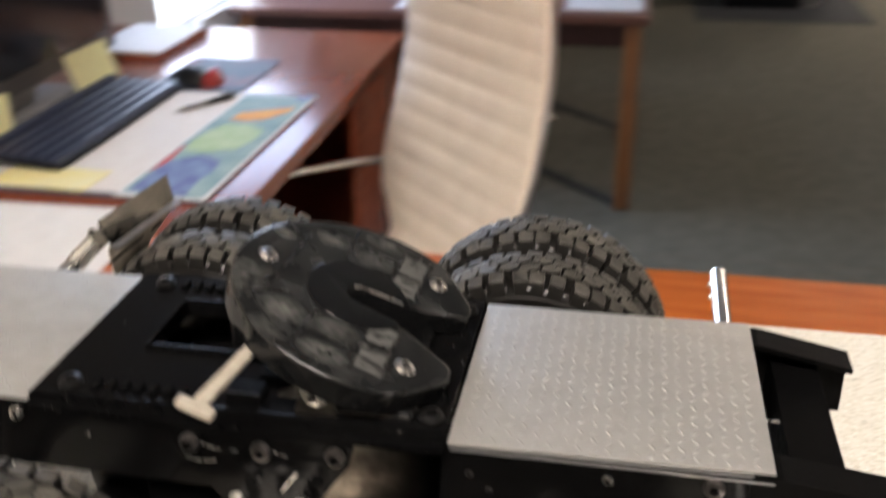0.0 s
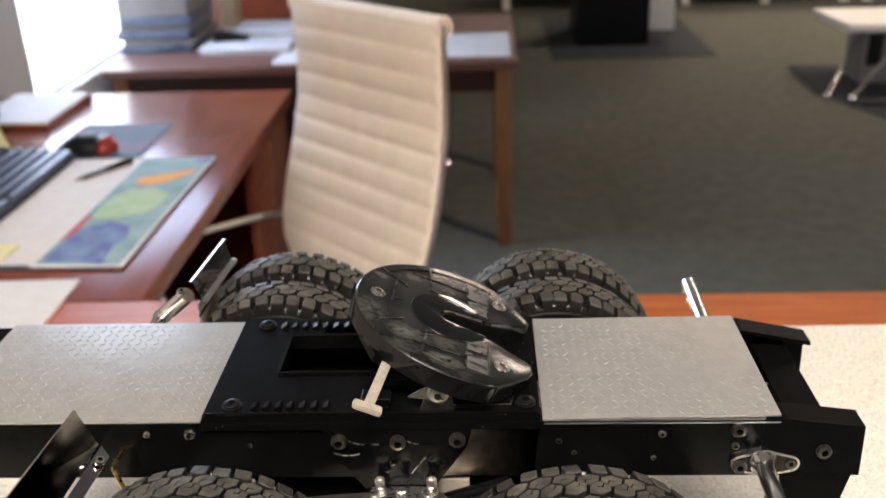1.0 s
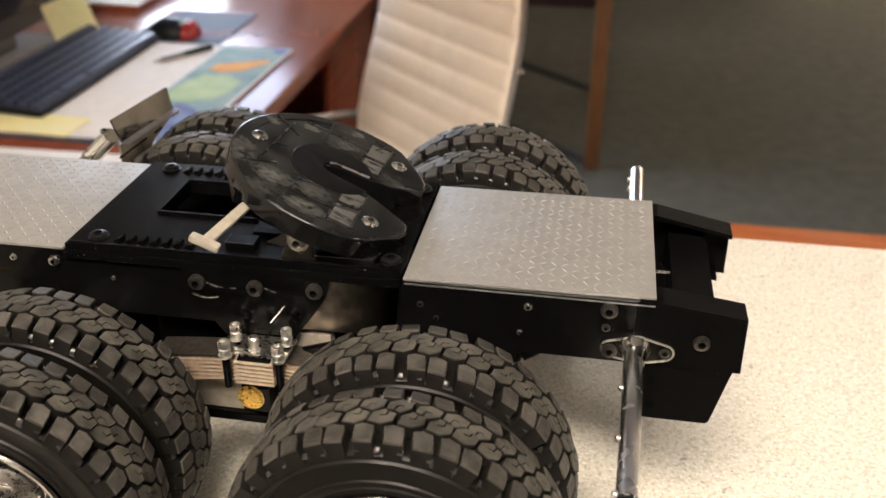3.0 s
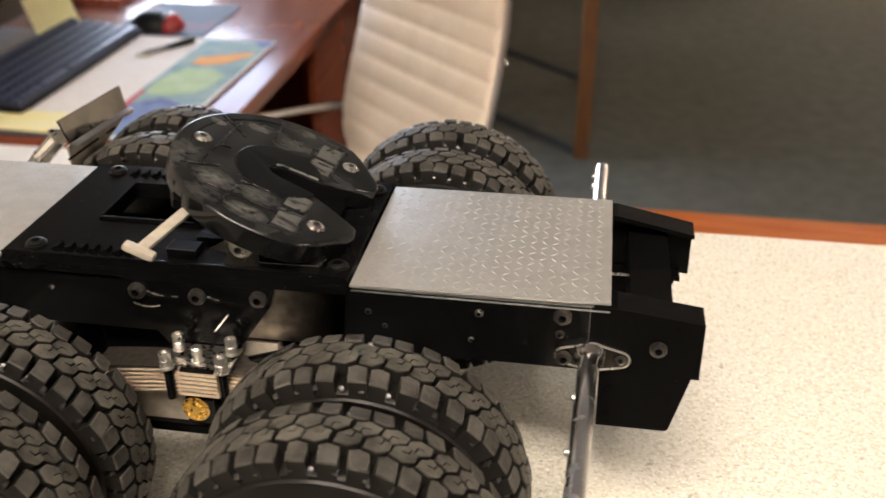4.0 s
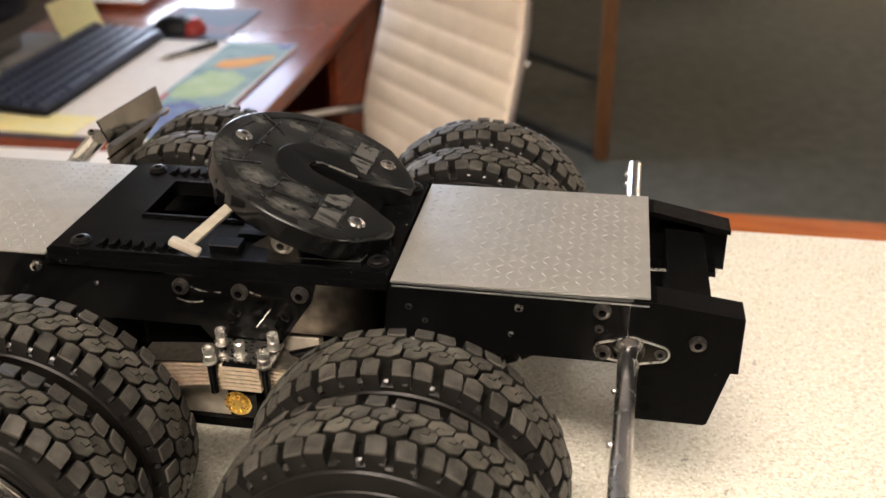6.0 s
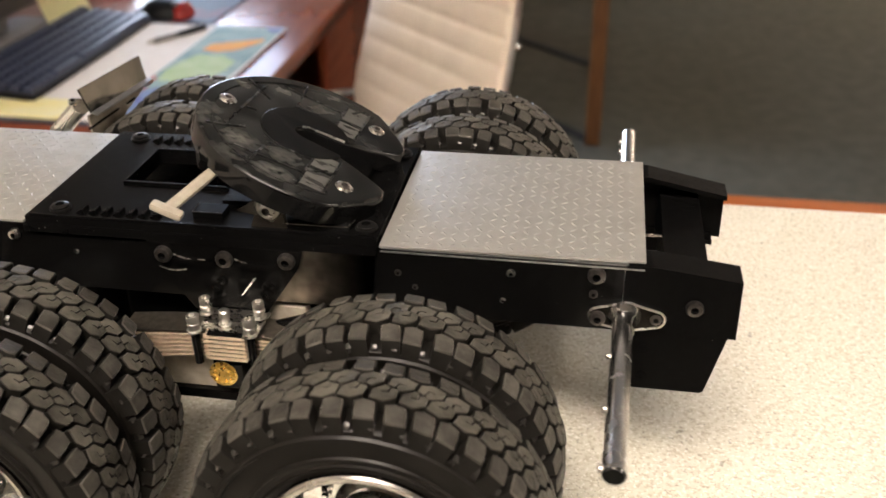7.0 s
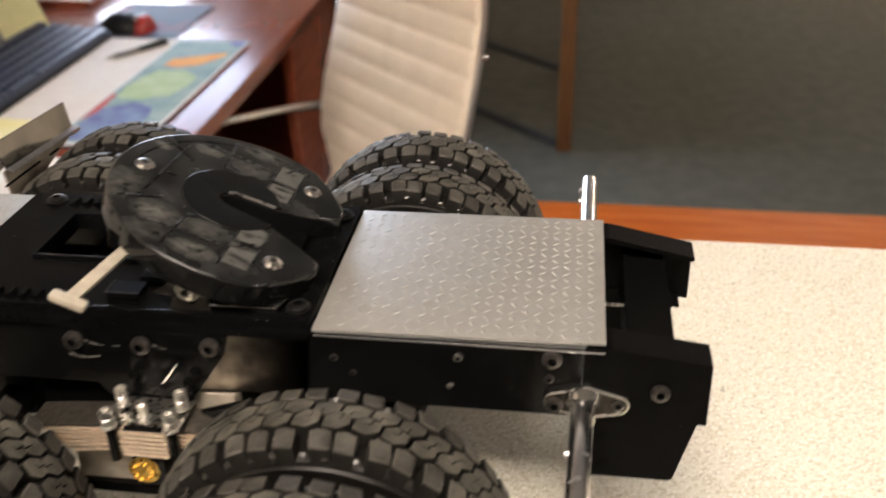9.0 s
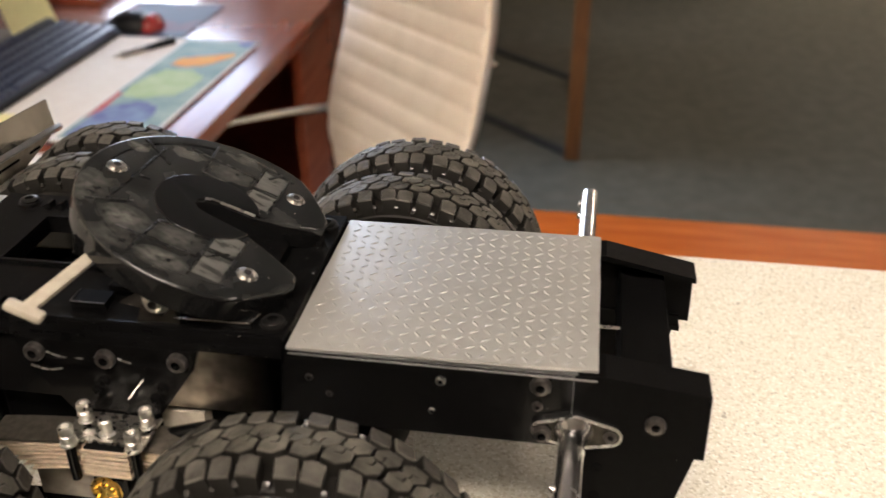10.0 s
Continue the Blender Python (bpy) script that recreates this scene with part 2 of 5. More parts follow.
M_APRON = material("dark_stained_wood", (0.020, 0.010, 0.010), 0.4, colour2=(0.030, 0.014, 0.013), scale=10, detail=5, stretch=(1, 8, 8), specular=0.3)
M_GREYPAPER = material("greyish_paper", (0.46, 0.46, 0.47), 0.7, colour2=(0.40, 0.40, 0.41), scale=12)
M_TAN = material("tan_card", (0.50, 0.40, 0.27), 0.7, colour2=(0.42, 0.33, 0.22), scale=20)
M_TAUPE = material("taupe_card", (0.21, 0.19, 0.18), 0.7, colour2=(0.18, 0.165, 0.155), scale=20)
M_SKY = glowing("bright_daylight", (0.93, 0.96, 1.0), 5.0)
M_GLASS = bpy.data.materials.new("window_glass")
M_GLASS.use_nodes = True
M_GLASS.node_tree.nodes["Principled BSDF"].inputs["Transmission Weight"].default_value = 1.0
M_GLASS.node_tree.nodes["Principled BSDF"].inputs["Roughness"].default_value = 0.0
M_DIFFUSER = glowing("lamp_diffuser", WARM, 53.5)
M_FAR_FILL = glowing("warmer_lamp_diffuser", (1.0, 0.80, 0.63), 43.0)


M_TEAL = material("printed_teal", (0.22, 0.35, 0.38), 0.75, colour2=(0.36, 0.48, 0.47), scale=22, specular=0.2)
M_GREEN = material("printed_green", (0.40, 0.55, 0.30), 0.75, colour2=(0.50, 0.62, 0.40), scale=30, specular=0.2)
M_BLUE = material("printed_blue", (0.14, 0.16, 0.38), 0.75, colour2=(0.22, 0.32, 0.50), scale=30, specular=0.2)
M_ORANGE = material("printed_orange", (0.78, 0.33, 0.12), 0.75, colour2=(0.78, 0.48, 0.14), scale=22, specular=0.2)
M_PINK = material("printed_red", (0.62, 0.13, 0.10), 0.75, colour2=(0.50, 0.12, 0.12), scale=40, specular=0.2)


def add_dust(m, scale, limit):
    """Fine pale specks of dust and lint on a dark surface."""
    nodes, links = m.node_tree.nodes, m.node_tree.links
    b = nodes["Principled BSDF"]
    where = nodes.new("ShaderNodeTexCoord")
    n = nodes.new("ShaderNodeTexNoise")
    n.inputs["Scale"].default_value, n.inputs["Detail"].default_value = scale, 1.0
    links.new(where.outputs["Object"], n.inputs["Vector"])
    r = nodes.new("ShaderNodeMapRange")
    r.inputs["From Min"].default_value, r.inputs["From Max"].default_value = limit, limit + 0.04
    links.new(n.outputs["Fac"], r.inputs["Value"])
    mix = nodes.new("ShaderNodeMix")
    mix.data_type = "RGBA"
    mix.inputs["B"].default_value = (0.16, 0.15, 0.135, 1)
    links.new(r.outputs[0], mix.inputs["Factor"])
    links.new(b.inputs["Base Color"].links[0].from_socket, mix.inputs["A"])
    links.new(mix.outputs["Result"], b.inputs["Base Color"])


for dusty, limit in ((M_BLACK, 0.775), (M_BASE, 0.765), (M_ANOD, 0.81), (M_PLATE5, 0.77)):
    add_dust(dusty, 1150, limit)


def vary_by_piece(m, low, high):
    """Each lug a little lighter or darker than the next."""
    nodes, links = m.node_tree.nodes, m.node_tree.links
    b = nodes["Principled BSDF"]
    info = nodes.new("ShaderNodeObjectInfo")
    r = nodes.new("ShaderNodeMapRange")
    r.inputs["To Min"].default_value, r.inputs["To Max"].default_value = low, high
    links.new(info.outputs["Random"], r.inputs["Value"])
    hsv = nodes.new("ShaderNodeHueSaturation")
    links.new(r.outputs[0], hsv.inputs["Value"])
    links.new(b.inputs["Base Color"].links[0].from_socket, hsv.inputs["Color"])
    links.new(hsv.outputs[0], b.inputs["Base Color"])
    for node in nodes:
        if node.bl_idname == "ShaderNodeMapping":       # no two lugs share a grain
            links.new(info.outputs["Random"], node.inputs["Location"])


vary_by_piece(M_RUBBER, 0.70, 1.15)
vary_by_piece(M_SHOULDER, 0.70, 1.15)
vary_by_piece(M_EDGE, 0.55, 1.2)


# ---- building helpers ----
def mesh_of(name, bm, mat, smooth=True, angle=38, scale=1.0):
    if scale != 1.0:
        bm.transform(Matrix.Scale(scale, 4))
    bmesh.ops.recalc_face_normals(bm, faces=bm.faces)
    me = bpy.data.meshes.new(name)
    bm.to_mesh(me)
    bm.free()
    for m in mat if isinstance(mat, (list, tuple)) else [mat]:
        me.materials.append(m)
    if smooth:
        me.polygons.foreach_set("use_smooth", [True] * len(me.polygons))
        me.set_sharp_from_angle(angle=radians(angle))
    return me


def hang(ob, parent):
    """Put ob, whose mesh is in world metres, under parent."""
    ob.parent = parent
    if parent.parent is None:
        ob.matrix_parent_inverse = parent.matrix_basis.inverted()
    return ob


def part(name, bm, mat, parent, label="", scale=1.0, smooth=True, angle=38):
    ob = new(name, mesh_of(name, bm, mat, smooth, angle, scale))
    hang(ob, parent)
    return tagged(ob, label)


def thing(name, at, label, category, group="", kind=""):
    ob = new(name)
    ob.empty_display_size = 0.02
    ob.matrix_basis = Matrix.Translation(at)
    return tagged(ob, label, category, group, kind)


def single(name, bm, mat, label, category, group="", kind="", smooth=True, angle=38):
    return tagged(new(name, mesh_of(name, bm, mat, smooth, angle)), label, category, group, kind)


def box(bm, x0, x1, y0, y1, z0, z1, bevel=0.0, seg=2):
    made = bmesh.ops.create_cube(bm, size=1.0, matrix=Matrix.LocRotScale(((x0 + x1) / 2, (y0 + y1) / 2, (z0 + z1) / 2), None, (abs(x1 - x0), abs(y1 - y0), abs(z1 - z0))))
    vs = made["verts"]
    if bevel:
        edges = list({e for v in vs for e in v.link_edges})
        out = bmesh.ops.bevel(bm, geom=edges, offset=bevel, segments=seg, profile=0.6, affect="EDGES", clamp_overlap=True)
        vs = list({v for f in out["faces"] for v in f.verts} | {v for v in vs if v.is_valid})
    return vs


def rod(bm, p, q, r, r2=None, n=16, caps=True):
    """A round bar from p to q."""
    p, q = Vector(p), Vector(q)
    turn = (q - p).to_track_quat("Z", "Y").to_matrix().to_4x4()
    made = bmesh.ops.create_cone(bm, cap_ends=caps, segments=n, radius1=r, radius2=r if r2 is None else r2, depth=(q - p).length, matrix=Matrix.Translation((p + q) / 2) @ turn)
    return made["verts"]


def lathe(bm, profile, n=48, axis="Y", at=(0, 0, 0), closed=False):
    """Turn a profile of (radius, height) about an axis through at."""
    rings = []
    for r, h in profile:
        ring = []
        for i in range(n):
            a = 2 * math.pi * i / n
            c, s = r * math.cos(a), r * math.sin(a)
            co = (c, h, s) if axis == "Y" else (c, s, h)
            ring.append(bm.verts.new(Vector(co) + Vector(at)))
        rings.append(ring)
    pairs = list(zip(rings, rings[1:])) + ([(rings[-1], rings[0])] if closed else [])
    for a, b in pairs:
        for i in range(n):
            j = (i + 1) % n
            bm.faces.new((a[i], a[j], b[j], b[i]))
    if not closed:
        for ring in (rings[0], rings[-1]):
            bm.faces.new(ring)
    return rings


def prism(bm, poly, place, h0, h1, bevel=0.0):
    """Extrude a flat outline. place(u, v, h) gives the point."""
    low = [bm.verts.new(place(u, v, h0)) for u, v in poly]
    high = [bm.verts.new(place(u, v, h1)) for u, v in poly]
    bm.faces.new(low[::-1])
    top = bm.faces.new(high)
    n = len(poly)
    for i in range(n):
        bm.faces.new((low[i], low[(i + 1) % n], high[(i + 1) % n], high[i]))
    if bevel:
        bmesh.ops.bevel(bm, geom=list(top.edges), offset=bevel, segments=3, profile=0.5, affect="EDGES", clamp_overlap=True)
    return low + high


def bent_bar(bm, pts, r, n=10):
    """A round bar that follows a line of points."""
    pts = [Vector(p) for p in pts]
    rings, side = [], None
    for i, p in enumerate(pts):
        t = (pts[min(i + 1, len(pts) - 1)] - pts[max(i - 1, 0)]).normalized()
        if side is None:
            side = t.orthogonal()
        side = (side - t * side.dot(t)).normalized()
        up = t.cross(side)
        rings.append([bm.verts.new(p + (side * math.cos(2 * math.pi * k / n) + up * math.sin(2 * math.pi * k / n)) * r) for k in range(n)])
    for a, b in zip(rings, rings[1:]):
        for k in range(n):
            bm.faces.new((a[k], a[(k + 1) % n], b[(k + 1) % n], b[k]))
    bm.faces.new(rings[0])
    bm.faces.new(rings[-1])


def rounded_plate(bm, poly, place, h0, h1, r, steps=4):
    """Extrude a flat outline with a rounded upper edge."""
    n = len(poly)
    area = sum(poly[i][0] * poly[(i + 1) % n][1] - poly[(i + 1) % n][0] * poly[i][1] for i in range(n))
    turn = 1 if area > 0 else -1
    inward = []
    for i in range(n):
        d = (Vector(poly[i]) - Vector(poly[i - 1])).normalized() + (Vector(poly[(i + 1) % n]) - Vector(poly[i])).normalized()
        d.normalize()
        inward.append(Vector((-d.y, d.x)) * turn)
    levels = [(0.0, h0)] + [(r * (1 - math.cos(k / steps * math.pi / 2)), h1 - r + r * math.sin(k / steps * math.pi / 2)) for k in range(steps + 1)]
    rings = [[bm.verts.new(place(poly[i][0] + inward[i].x * d, poly[i][1] + inward[i].y * d, h)) for i in range(n)] for d, h in levels]
    for a, b in zip(rings, rings[1:]):
        for i in range(n):
            bm.faces.new((a[i], a[(i + 1) % n], b[(i + 1) % n], b[i]))
    bm.faces.new(rings[0][::-1])
    bm.faces.new(rings[-1])


def screw(bm, at, way, r, h, n=18):
    """A socket-head cap with a rounded crown and a hexagonal recess, material slot 1 in the recess."""
    at, way = Vector(at), Vector(way).normalized()
    turn = Matrix.Translation(at) @ way.to_track_quat("Z", "Y").to_matrix().to_4x4()
    rings = []
    for rr, hh, k in ((r, 0, n), (r, h * 0.55, n), (r * 0.86, h * 0.9, n), (r * 0.46, h, n)):
        rings.append([bm.verts.new(turn @ Vector((rr * math.cos(2 * math.pi * i / k), rr * math.sin(2 * math.pi * i / k), hh))) for i in range(k)])
    inner = [bm.verts.new(turn @ Vector((r * 0.42 * math.cos(2 * math.pi * i / n), r * 0.42 * math.sin(2 * math.pi * i / n), h * 0.35))) for i in range(n)]
    rings.append(inner)
    for a, b in zip(rings, rings[1:]):
        for i in range(n):
            f = bm.faces.new((a[i], a[(i + 1) % n], b[(i + 1) % n], b[i]))
            f.material_index = 1 if b is inner else 0
    bm.faces.new(inner).material_index = 1


# ---- the room ----
def slab(name, x0, x1, y0, y1, z0, z1, mat, label):
    bm = bmesh.new()
    box(bm, x0, x1, y0, y1, z0, z1)
    return single(name, bm, mat, label, "structure", kind="structure", smooth=False)


XW, XE, YS, YN = -1.25, 5.2, -5.0, 8.6
slab("floor", XW, XE, YS, YN, FLOOR - 0.1, FLOOR, M_CARPET, "dark grey-green loop pile office carpet")
slab("ceiling", XW, XE, YS, YN, CEILING, CEILING + 0.1, M_CEIL, "plain grey ceiling above the office")
# Unseen wall, its dark colour chosen for what the truck reflects.
slab("wall_south", XW, XE, YS - 0.12, YS, FLOOR, CEILING, M_UNSEEN_DARK, "unseen dark wall behind the counter, added to close the room")
slab("wall_north", XW, XE, YN, YN + 0.12, FLOOR, CEILING, M_WALL, "plain painted far wall of the office")
slab("wall_east", XE, XE + 0.12, YS, YN, FLOOR, CEILING, M_WALL, "plain painted side wall")

# Window wall beside the desk, with a wide opening above a sill.
WY0, WY1, WZ0, WZ1 = 2.27, 3.55, -0.445, 1.0
WALL = 0.07
bm = bmesh.new()
box(bm, XW - WALL, XW, YS, WY0, FLOOR, CEILING)
box(bm, XW - WALL, XW, WY1, YN, FLOOR, CEILING)
box(bm, XW - WALL, XW, WY0, WY1, FLOOR, WZ0)
box(bm, XW - WALL, XW, WY0, WY1, WZ1, CEILING)
single("wall_west", bm, M_WALL, "pale painted wall with a wide window beside the desk", "structure", kind="structure", smooth=False)
window = thing("window_1", (XW - 0.08, (WY0 + WY1) / 2, WZ0), "bright overexposed window in a slim pale frame", "window", kind="structure")
bm = bmesh.new()
for y0, y1, z0, z1 in ((WY0, WY0 + 0.018, WZ0, WZ1), (WY1 - 0.018, WY1, WZ0, WZ1), (WY0 + 0.018, WY1 - 0.018, WZ0, WZ0 + 0.012), (WY0 + 0.018, WY1 - 0.018, WZ1 - 0.018, WZ1)):
    box(bm, XW - 0.066, XW - 0.036, y0, y1, z0, z1, 0.003)
part("window_frame", bm, M_MELAMINE, window)
bm = bmesh.new()
box(bm, XW - 0.054, XW - 0.048, WY0 + 0.018, WY1 - 0.018, WZ0 + 0.012, WZ1 - 0.018)
pane = part("pane", bm, M_GLASS, window)
pane.visible_shadow = False
bm = bmesh.new()
rod(bm, (XW - 0.02, 2.668, -0.31), (XW - 0.02, 2.668, 0.95), 0.006, n=8)
part("blind_wand", bm, M_KEY, window, "thin grey blind wand")
bm = bmesh.new()
box(bm, XW - 0.62, XW - 0.60, 1.2, 5.6, FLOOR, CEILING)
single("backdrop", bm, M_SKY, "overexposed daylight outside the window", "backdrop", kind="structure", smooth=False)


# ---- ceiling lights over the counter and the room ----
def ceiling_light(x, y, sx, sy, glow):
    z = CEILING
    light = thing("ceiling_light", (x, y, z), "square warm white ceiling light panel out of view", "ceiling light", "ceiling lights")
    bm = bmesh.new()
    for x0, x1, y0, y1 in ((-sx, sx, -sy, -sy + 0.03), (-sx, sx, sy - 0.03, sy), (-sx, -sx + 0.03, -sy + 0.03, sy - 0.03), (sx - 0.03, sx, -sy + 0.03, sy - 0.03)):
        box(bm, x + x0, x + x1, y + y0, y + y1, z - 0.03, z, 0.003)
    part("frame", bm, M_MELAMINE, light)
    bm = bmesh.new()
    box(bm, x - sx + 0.03, x + sx - 0.03, y - sy + 0.03, y + sy - 0.03, z - 0.02, z - 0.004)
    part("diffuser", bm, glow, light)
    return light


lamp_one = ceiling_light(-0.06, -1.10, 0.60, 0.30, M_DIFFUSER)
copy_thing(lamp_one, Matrix.Translation((3.70, -1.10, CEILING)))
# Two unseen panels added as fill to brighten the far carpet.
far_fill = ceiling_light(3.0, 5.5, 0.60, 0.30, M_FAR_FILL)
copy_thing(far_fill, Matrix.Translation((2.0, 7.8, CEILING)))

# ---- reception counter ----
CB = 0.215
counter = thing("reception_counter", (0.2, -0.1, FLOOR), "tall reception counter with a cream speckled laminate top", "counter")
bm = bmesh.new()
box(bm, XW + 0.01, 1.9, -0.105, CB, COUNTER - 0.038, COUNTER, 0.0025)
part("countertop", bm, M_COUNTER, counter, "cream speckled laminate countertop")
bm = bmesh.new()
box(bm, XW + 0.02, 1.88, 0.02, 0.06, FLOOR, COUNTER - 0.038)
part("front_panel", bm, M_WOOD_X, counter)

# ---- desk: a run along the counter and a return ----
DX, DBACK, RUN = -0.465, 1.91, 0.845
desk = thing("office_desk", (-0.7, 1.0, FLOOR), "L-shaped mahogany laminate desk behind the counter", "desk")
bm = bmesh.new()
box(bm, XW + 0.012, DX, RUN - 0.002, DBACK, DESK - 0.03, DESK, 0.003)
part("return_top", bm, M_WOOD, desk, "polished red-brown desk top")
bm = bmesh.new()
box(bm, XW + 0.012, 1.9, 0.065, RUN - 0.006, DESK - 0.03, DESK, 0.003)
part("run_top", bm, M_WOOD_X, desk, "orange-brown desk top along the counter")
bm = bmesh.new()
box(bm, DX - 0.035, DX - 0.015, 1.535, DBACK - 0.03, FLOOR, DESK - 0.03, 0.002)
part("side_panel", bm, M_WOOD, desk)
bm = bmesh.new()
box(bm, -1.20, DX - 0.05, DBACK - 0.05, DBACK - 0.03, FLOOR + 0.02, DESK - 0.03, 0.002)
part("end_panel", bm, M_WOOD, desk)
bm = bmesh.new()
box(bm, DX - 0.42, DX - 0.40, RUN - 0.04, 1.86, FLOOR, DESK - 0.03, 0.002)
part("modesty_panel", bm, M_WOOD, desk)
bm = bmesh.new()
box(bm, 1.84, 1.86, 0.1, RUN - 0.05, FLOOR, DESK - 0.03, 0.002)
part("end_panel", bm, M_WOOD, desk)


# ---- things on the desk ----
def sheet(name, x0, x1, y0, y1, z, mat, label, category, h=0.001, turn=0.0, curl=0.0):
    """A sheet or pad that lies flat, with slightly lifted corners."""
    cx, cy = (x0 + x1) / 2, (y0 + y1) / 2
    bm = bmesh.new()
    box(bm, x0 - cx, x1 - cx, y0 - cy, y1 - cy, 0, h)
    if curl:
        bmesh.ops.subdivide_edges(bm, edges=bm.edges[:], cuts=6, use_grid_fill=True)
        for v in bm.verts:
            u, w = abs(v.co.x) / (x1 - cx), abs(v.co.y) / (y1 - cy)
            v.co.z += curl * max(0, u + w - 1.3) ** 2
    ob = single(name, bm, mat, label, category)
    ob.matrix_basis = pose(cx, cy, z, 0, 0, turn)
    return ob


sheet("desk_pad", -1.02, -0.522, 0.935, 1.415, DESK, M_NAVY, "dark edged desk pad under the papers", "desk pad", 0.004)
sheet("blotter_sheet", -1.00, -0.640, 0.945, 1.41, DESK + 0.004, M_PAD, "large cream blotter sheet on the desk pad", "paper", 0.001)
chart = sheet("printed_chart", -0.652, -0.517, 0.932, 1.405, DESK + 0.0055, M_PAPER, "printed chart in teal, blue, green and orange", "chart", 0.0008, turn=-1.0)
rng = random.Random(5)
for order, (mat, outline) in enumerate((
    (M_TEAL, [(-0.063, -0.226), (0.061, -0.232), (0.064, 0.232), (-0.062, 0.230)]),
    (M_BLUE, [(0.046, 0.205), (0.064, 0.205), (0.064, 0.232), (0.030, 0.232)]),
    (M_BLUE, [(-0.054, -0.222), (0.034, -0.226), (0.030, -0.17), (0.034, -0.125), (0.024, -0.085), (-0.012, -0.075), (-0.050, -0.105), (-0.054, -0.16)]),
    (M_GREEN, [(-0.050, -0.055), (-0.012, -0.062), (0.030, -0.040), (0.044, 0.000), (0.040, 0.050), (0.010, 0.072), (-0.034, 0.070), (-0.046, 0.030), (-0.053, -0.010)]),
    (M_ORANGE, [(-0.036, 0.094), (-0.010, 0.086), (0.020, 0.100), (0.052, 0.150), (0.050, 0.172), (0.020, 0.158), (-0.008, 0.140), (-0.034, 0.128)]),
    (M_PINK, [(-0.0615, -0.150), (-0.050, -0.12), (-0.052, -0.05), (-0.0615, -0.035)]),
)):
    if order:
        smooth_line = []
        for (x0, y0), (x1, y1) in zip(outline, outline[1:] + outline[:1]):
            for f in (0, 0.25, 0.5, 0.75):
                smooth_line.append((x0 + (x1 - x0) * f + rng.uniform(-0.0016, 0.0016), y0 + (y1 - y0) * f + rng.uniform(-0.003, 0.003)))
        outline = smooth_line
    bm = bmesh.new()
    prism(bm, outline, lambda u, v, h: (u, v, h), 0.0007, 0.0011 + order * 0.00015)
    field = new("printed_field", mesh_of("printed_field", bm, mat, False))
    field.parent = chart
sheet("note_pad", -0.86, -0.705, 0.945, 1.015, DESK + 0.005, M_YELLOW, "yellow note sheets lying on the blotter", "note paper", 0.003, turn=-4)
sheet("white_paper", -0.95, -0.565, 0.60, 0.895, DESK, M_PAPER, "white papers lying on the desk", "paper", 0.003, turn=1.5)
sheet("mouse_pad", -0.85, -0.665, 1.425, 1.645, DESK, M_MOUSEPAD, "dark blue and red mouse pad on the desk", "mouse pad", 0.003)
sheet("board_sheet", -1.095, -0.927, 1.625, 1.865, DESK + 0.012, M_PAPER, "white sheet on a thin wooden board", "paper", 0.004)
bm = bmesh.new()
box(bm, -1.100, -0.922, 1.62, 1.87, DESK, DESK + 0.012, 0.003)
single("wooden_board", bm, M_WOOD, "thin red-brown wooden board on the desk", "board")

# Pen.
pen = thing("pen", (-0.70, 1.345, DESK + 0.005), "black ballpoint pen on the blotter", "pen")
a, b = Vector((-0.728, 1.280, DESK + 0.010)), Vector((-0.661, 1.383, DESK + 0.010))
bm = bmesh.new()
rod(bm, a.lerp(b, 0.12), a.lerp(b, 0.52), 0.0046, n=12)
part("grip", bm, M_GREYPL, pen, "grey grip")
bm = bmesh.new()
rod(bm, a.lerp(b, 0.52), b, 0.0050, n=12)
part("barrel", bm, M_KEY, pen)
bm = bmesh.new()
rod(bm, a, a.lerp(b, 0.12), 0.0012, 0.0045, n=12)
part("tip", bm, M_STEEL, pen)
bm = bmesh.new()
rod(bm, b.lerp(a, 0.02) + Vector((0, 0, 0.006)), b.lerp(a, 0.3) + Vector((0, 0, 0.006)), 0.0012, n=8)
part("clip", bm, M_STEEL, pen)

# Mouse: black with a red flank.
mouse = thing("computer_mouse", (-0.77, 1.470, DESK + 0.003), "black and red computer mouse on the pad", "mouse")
for nm, mat, x0, x1, hy, hz in (("body", M_KEY, -0.826, -0.726, 0.036, 0.034), ("side_shell", M_RED, -0.760, -0.721, 0.032, 0.029)):
    bm = bmesh.new()
    bmesh.ops.create_uvsphere(bm, u_segments=24, v_segments=12, radius=1.0)
    for v in bm.verts:
        v.co = Vector(((x0 + x1) / 2 + v.co.x * (x1 - x0) / 2, 1.470 + v.co.y * hy, DESK + 0.003 + max(v.co.z, -0.02) * hz))
    part(nm, bm, mat, mouse)
bm = bmesh.new()
rod(bm, (-0.748, 1.452, DESK + 0.027), (-0.748, 1.466, DESK + 0.027), 0.006, n=14)
part("scroll_wheel", bm, M_GREYPL, mouse)

# Keyboard with single keys.
keyboard = thing("keyboard", (-0.865, 1.255, DESK + 0.005), "black computer keyboard on the blotter", "keyboard")
KX0, KX1, KY0, KY1 = -0.926, -0.776, 0.998, 1.412
bm = bmesh.new()
box(bm, KX0, KX1, KY0, KY1, DESK + 0.005, DESK + 0.016, 0.004)
part("case", bm, M_KEY, keyboard)
key_meshes = {}


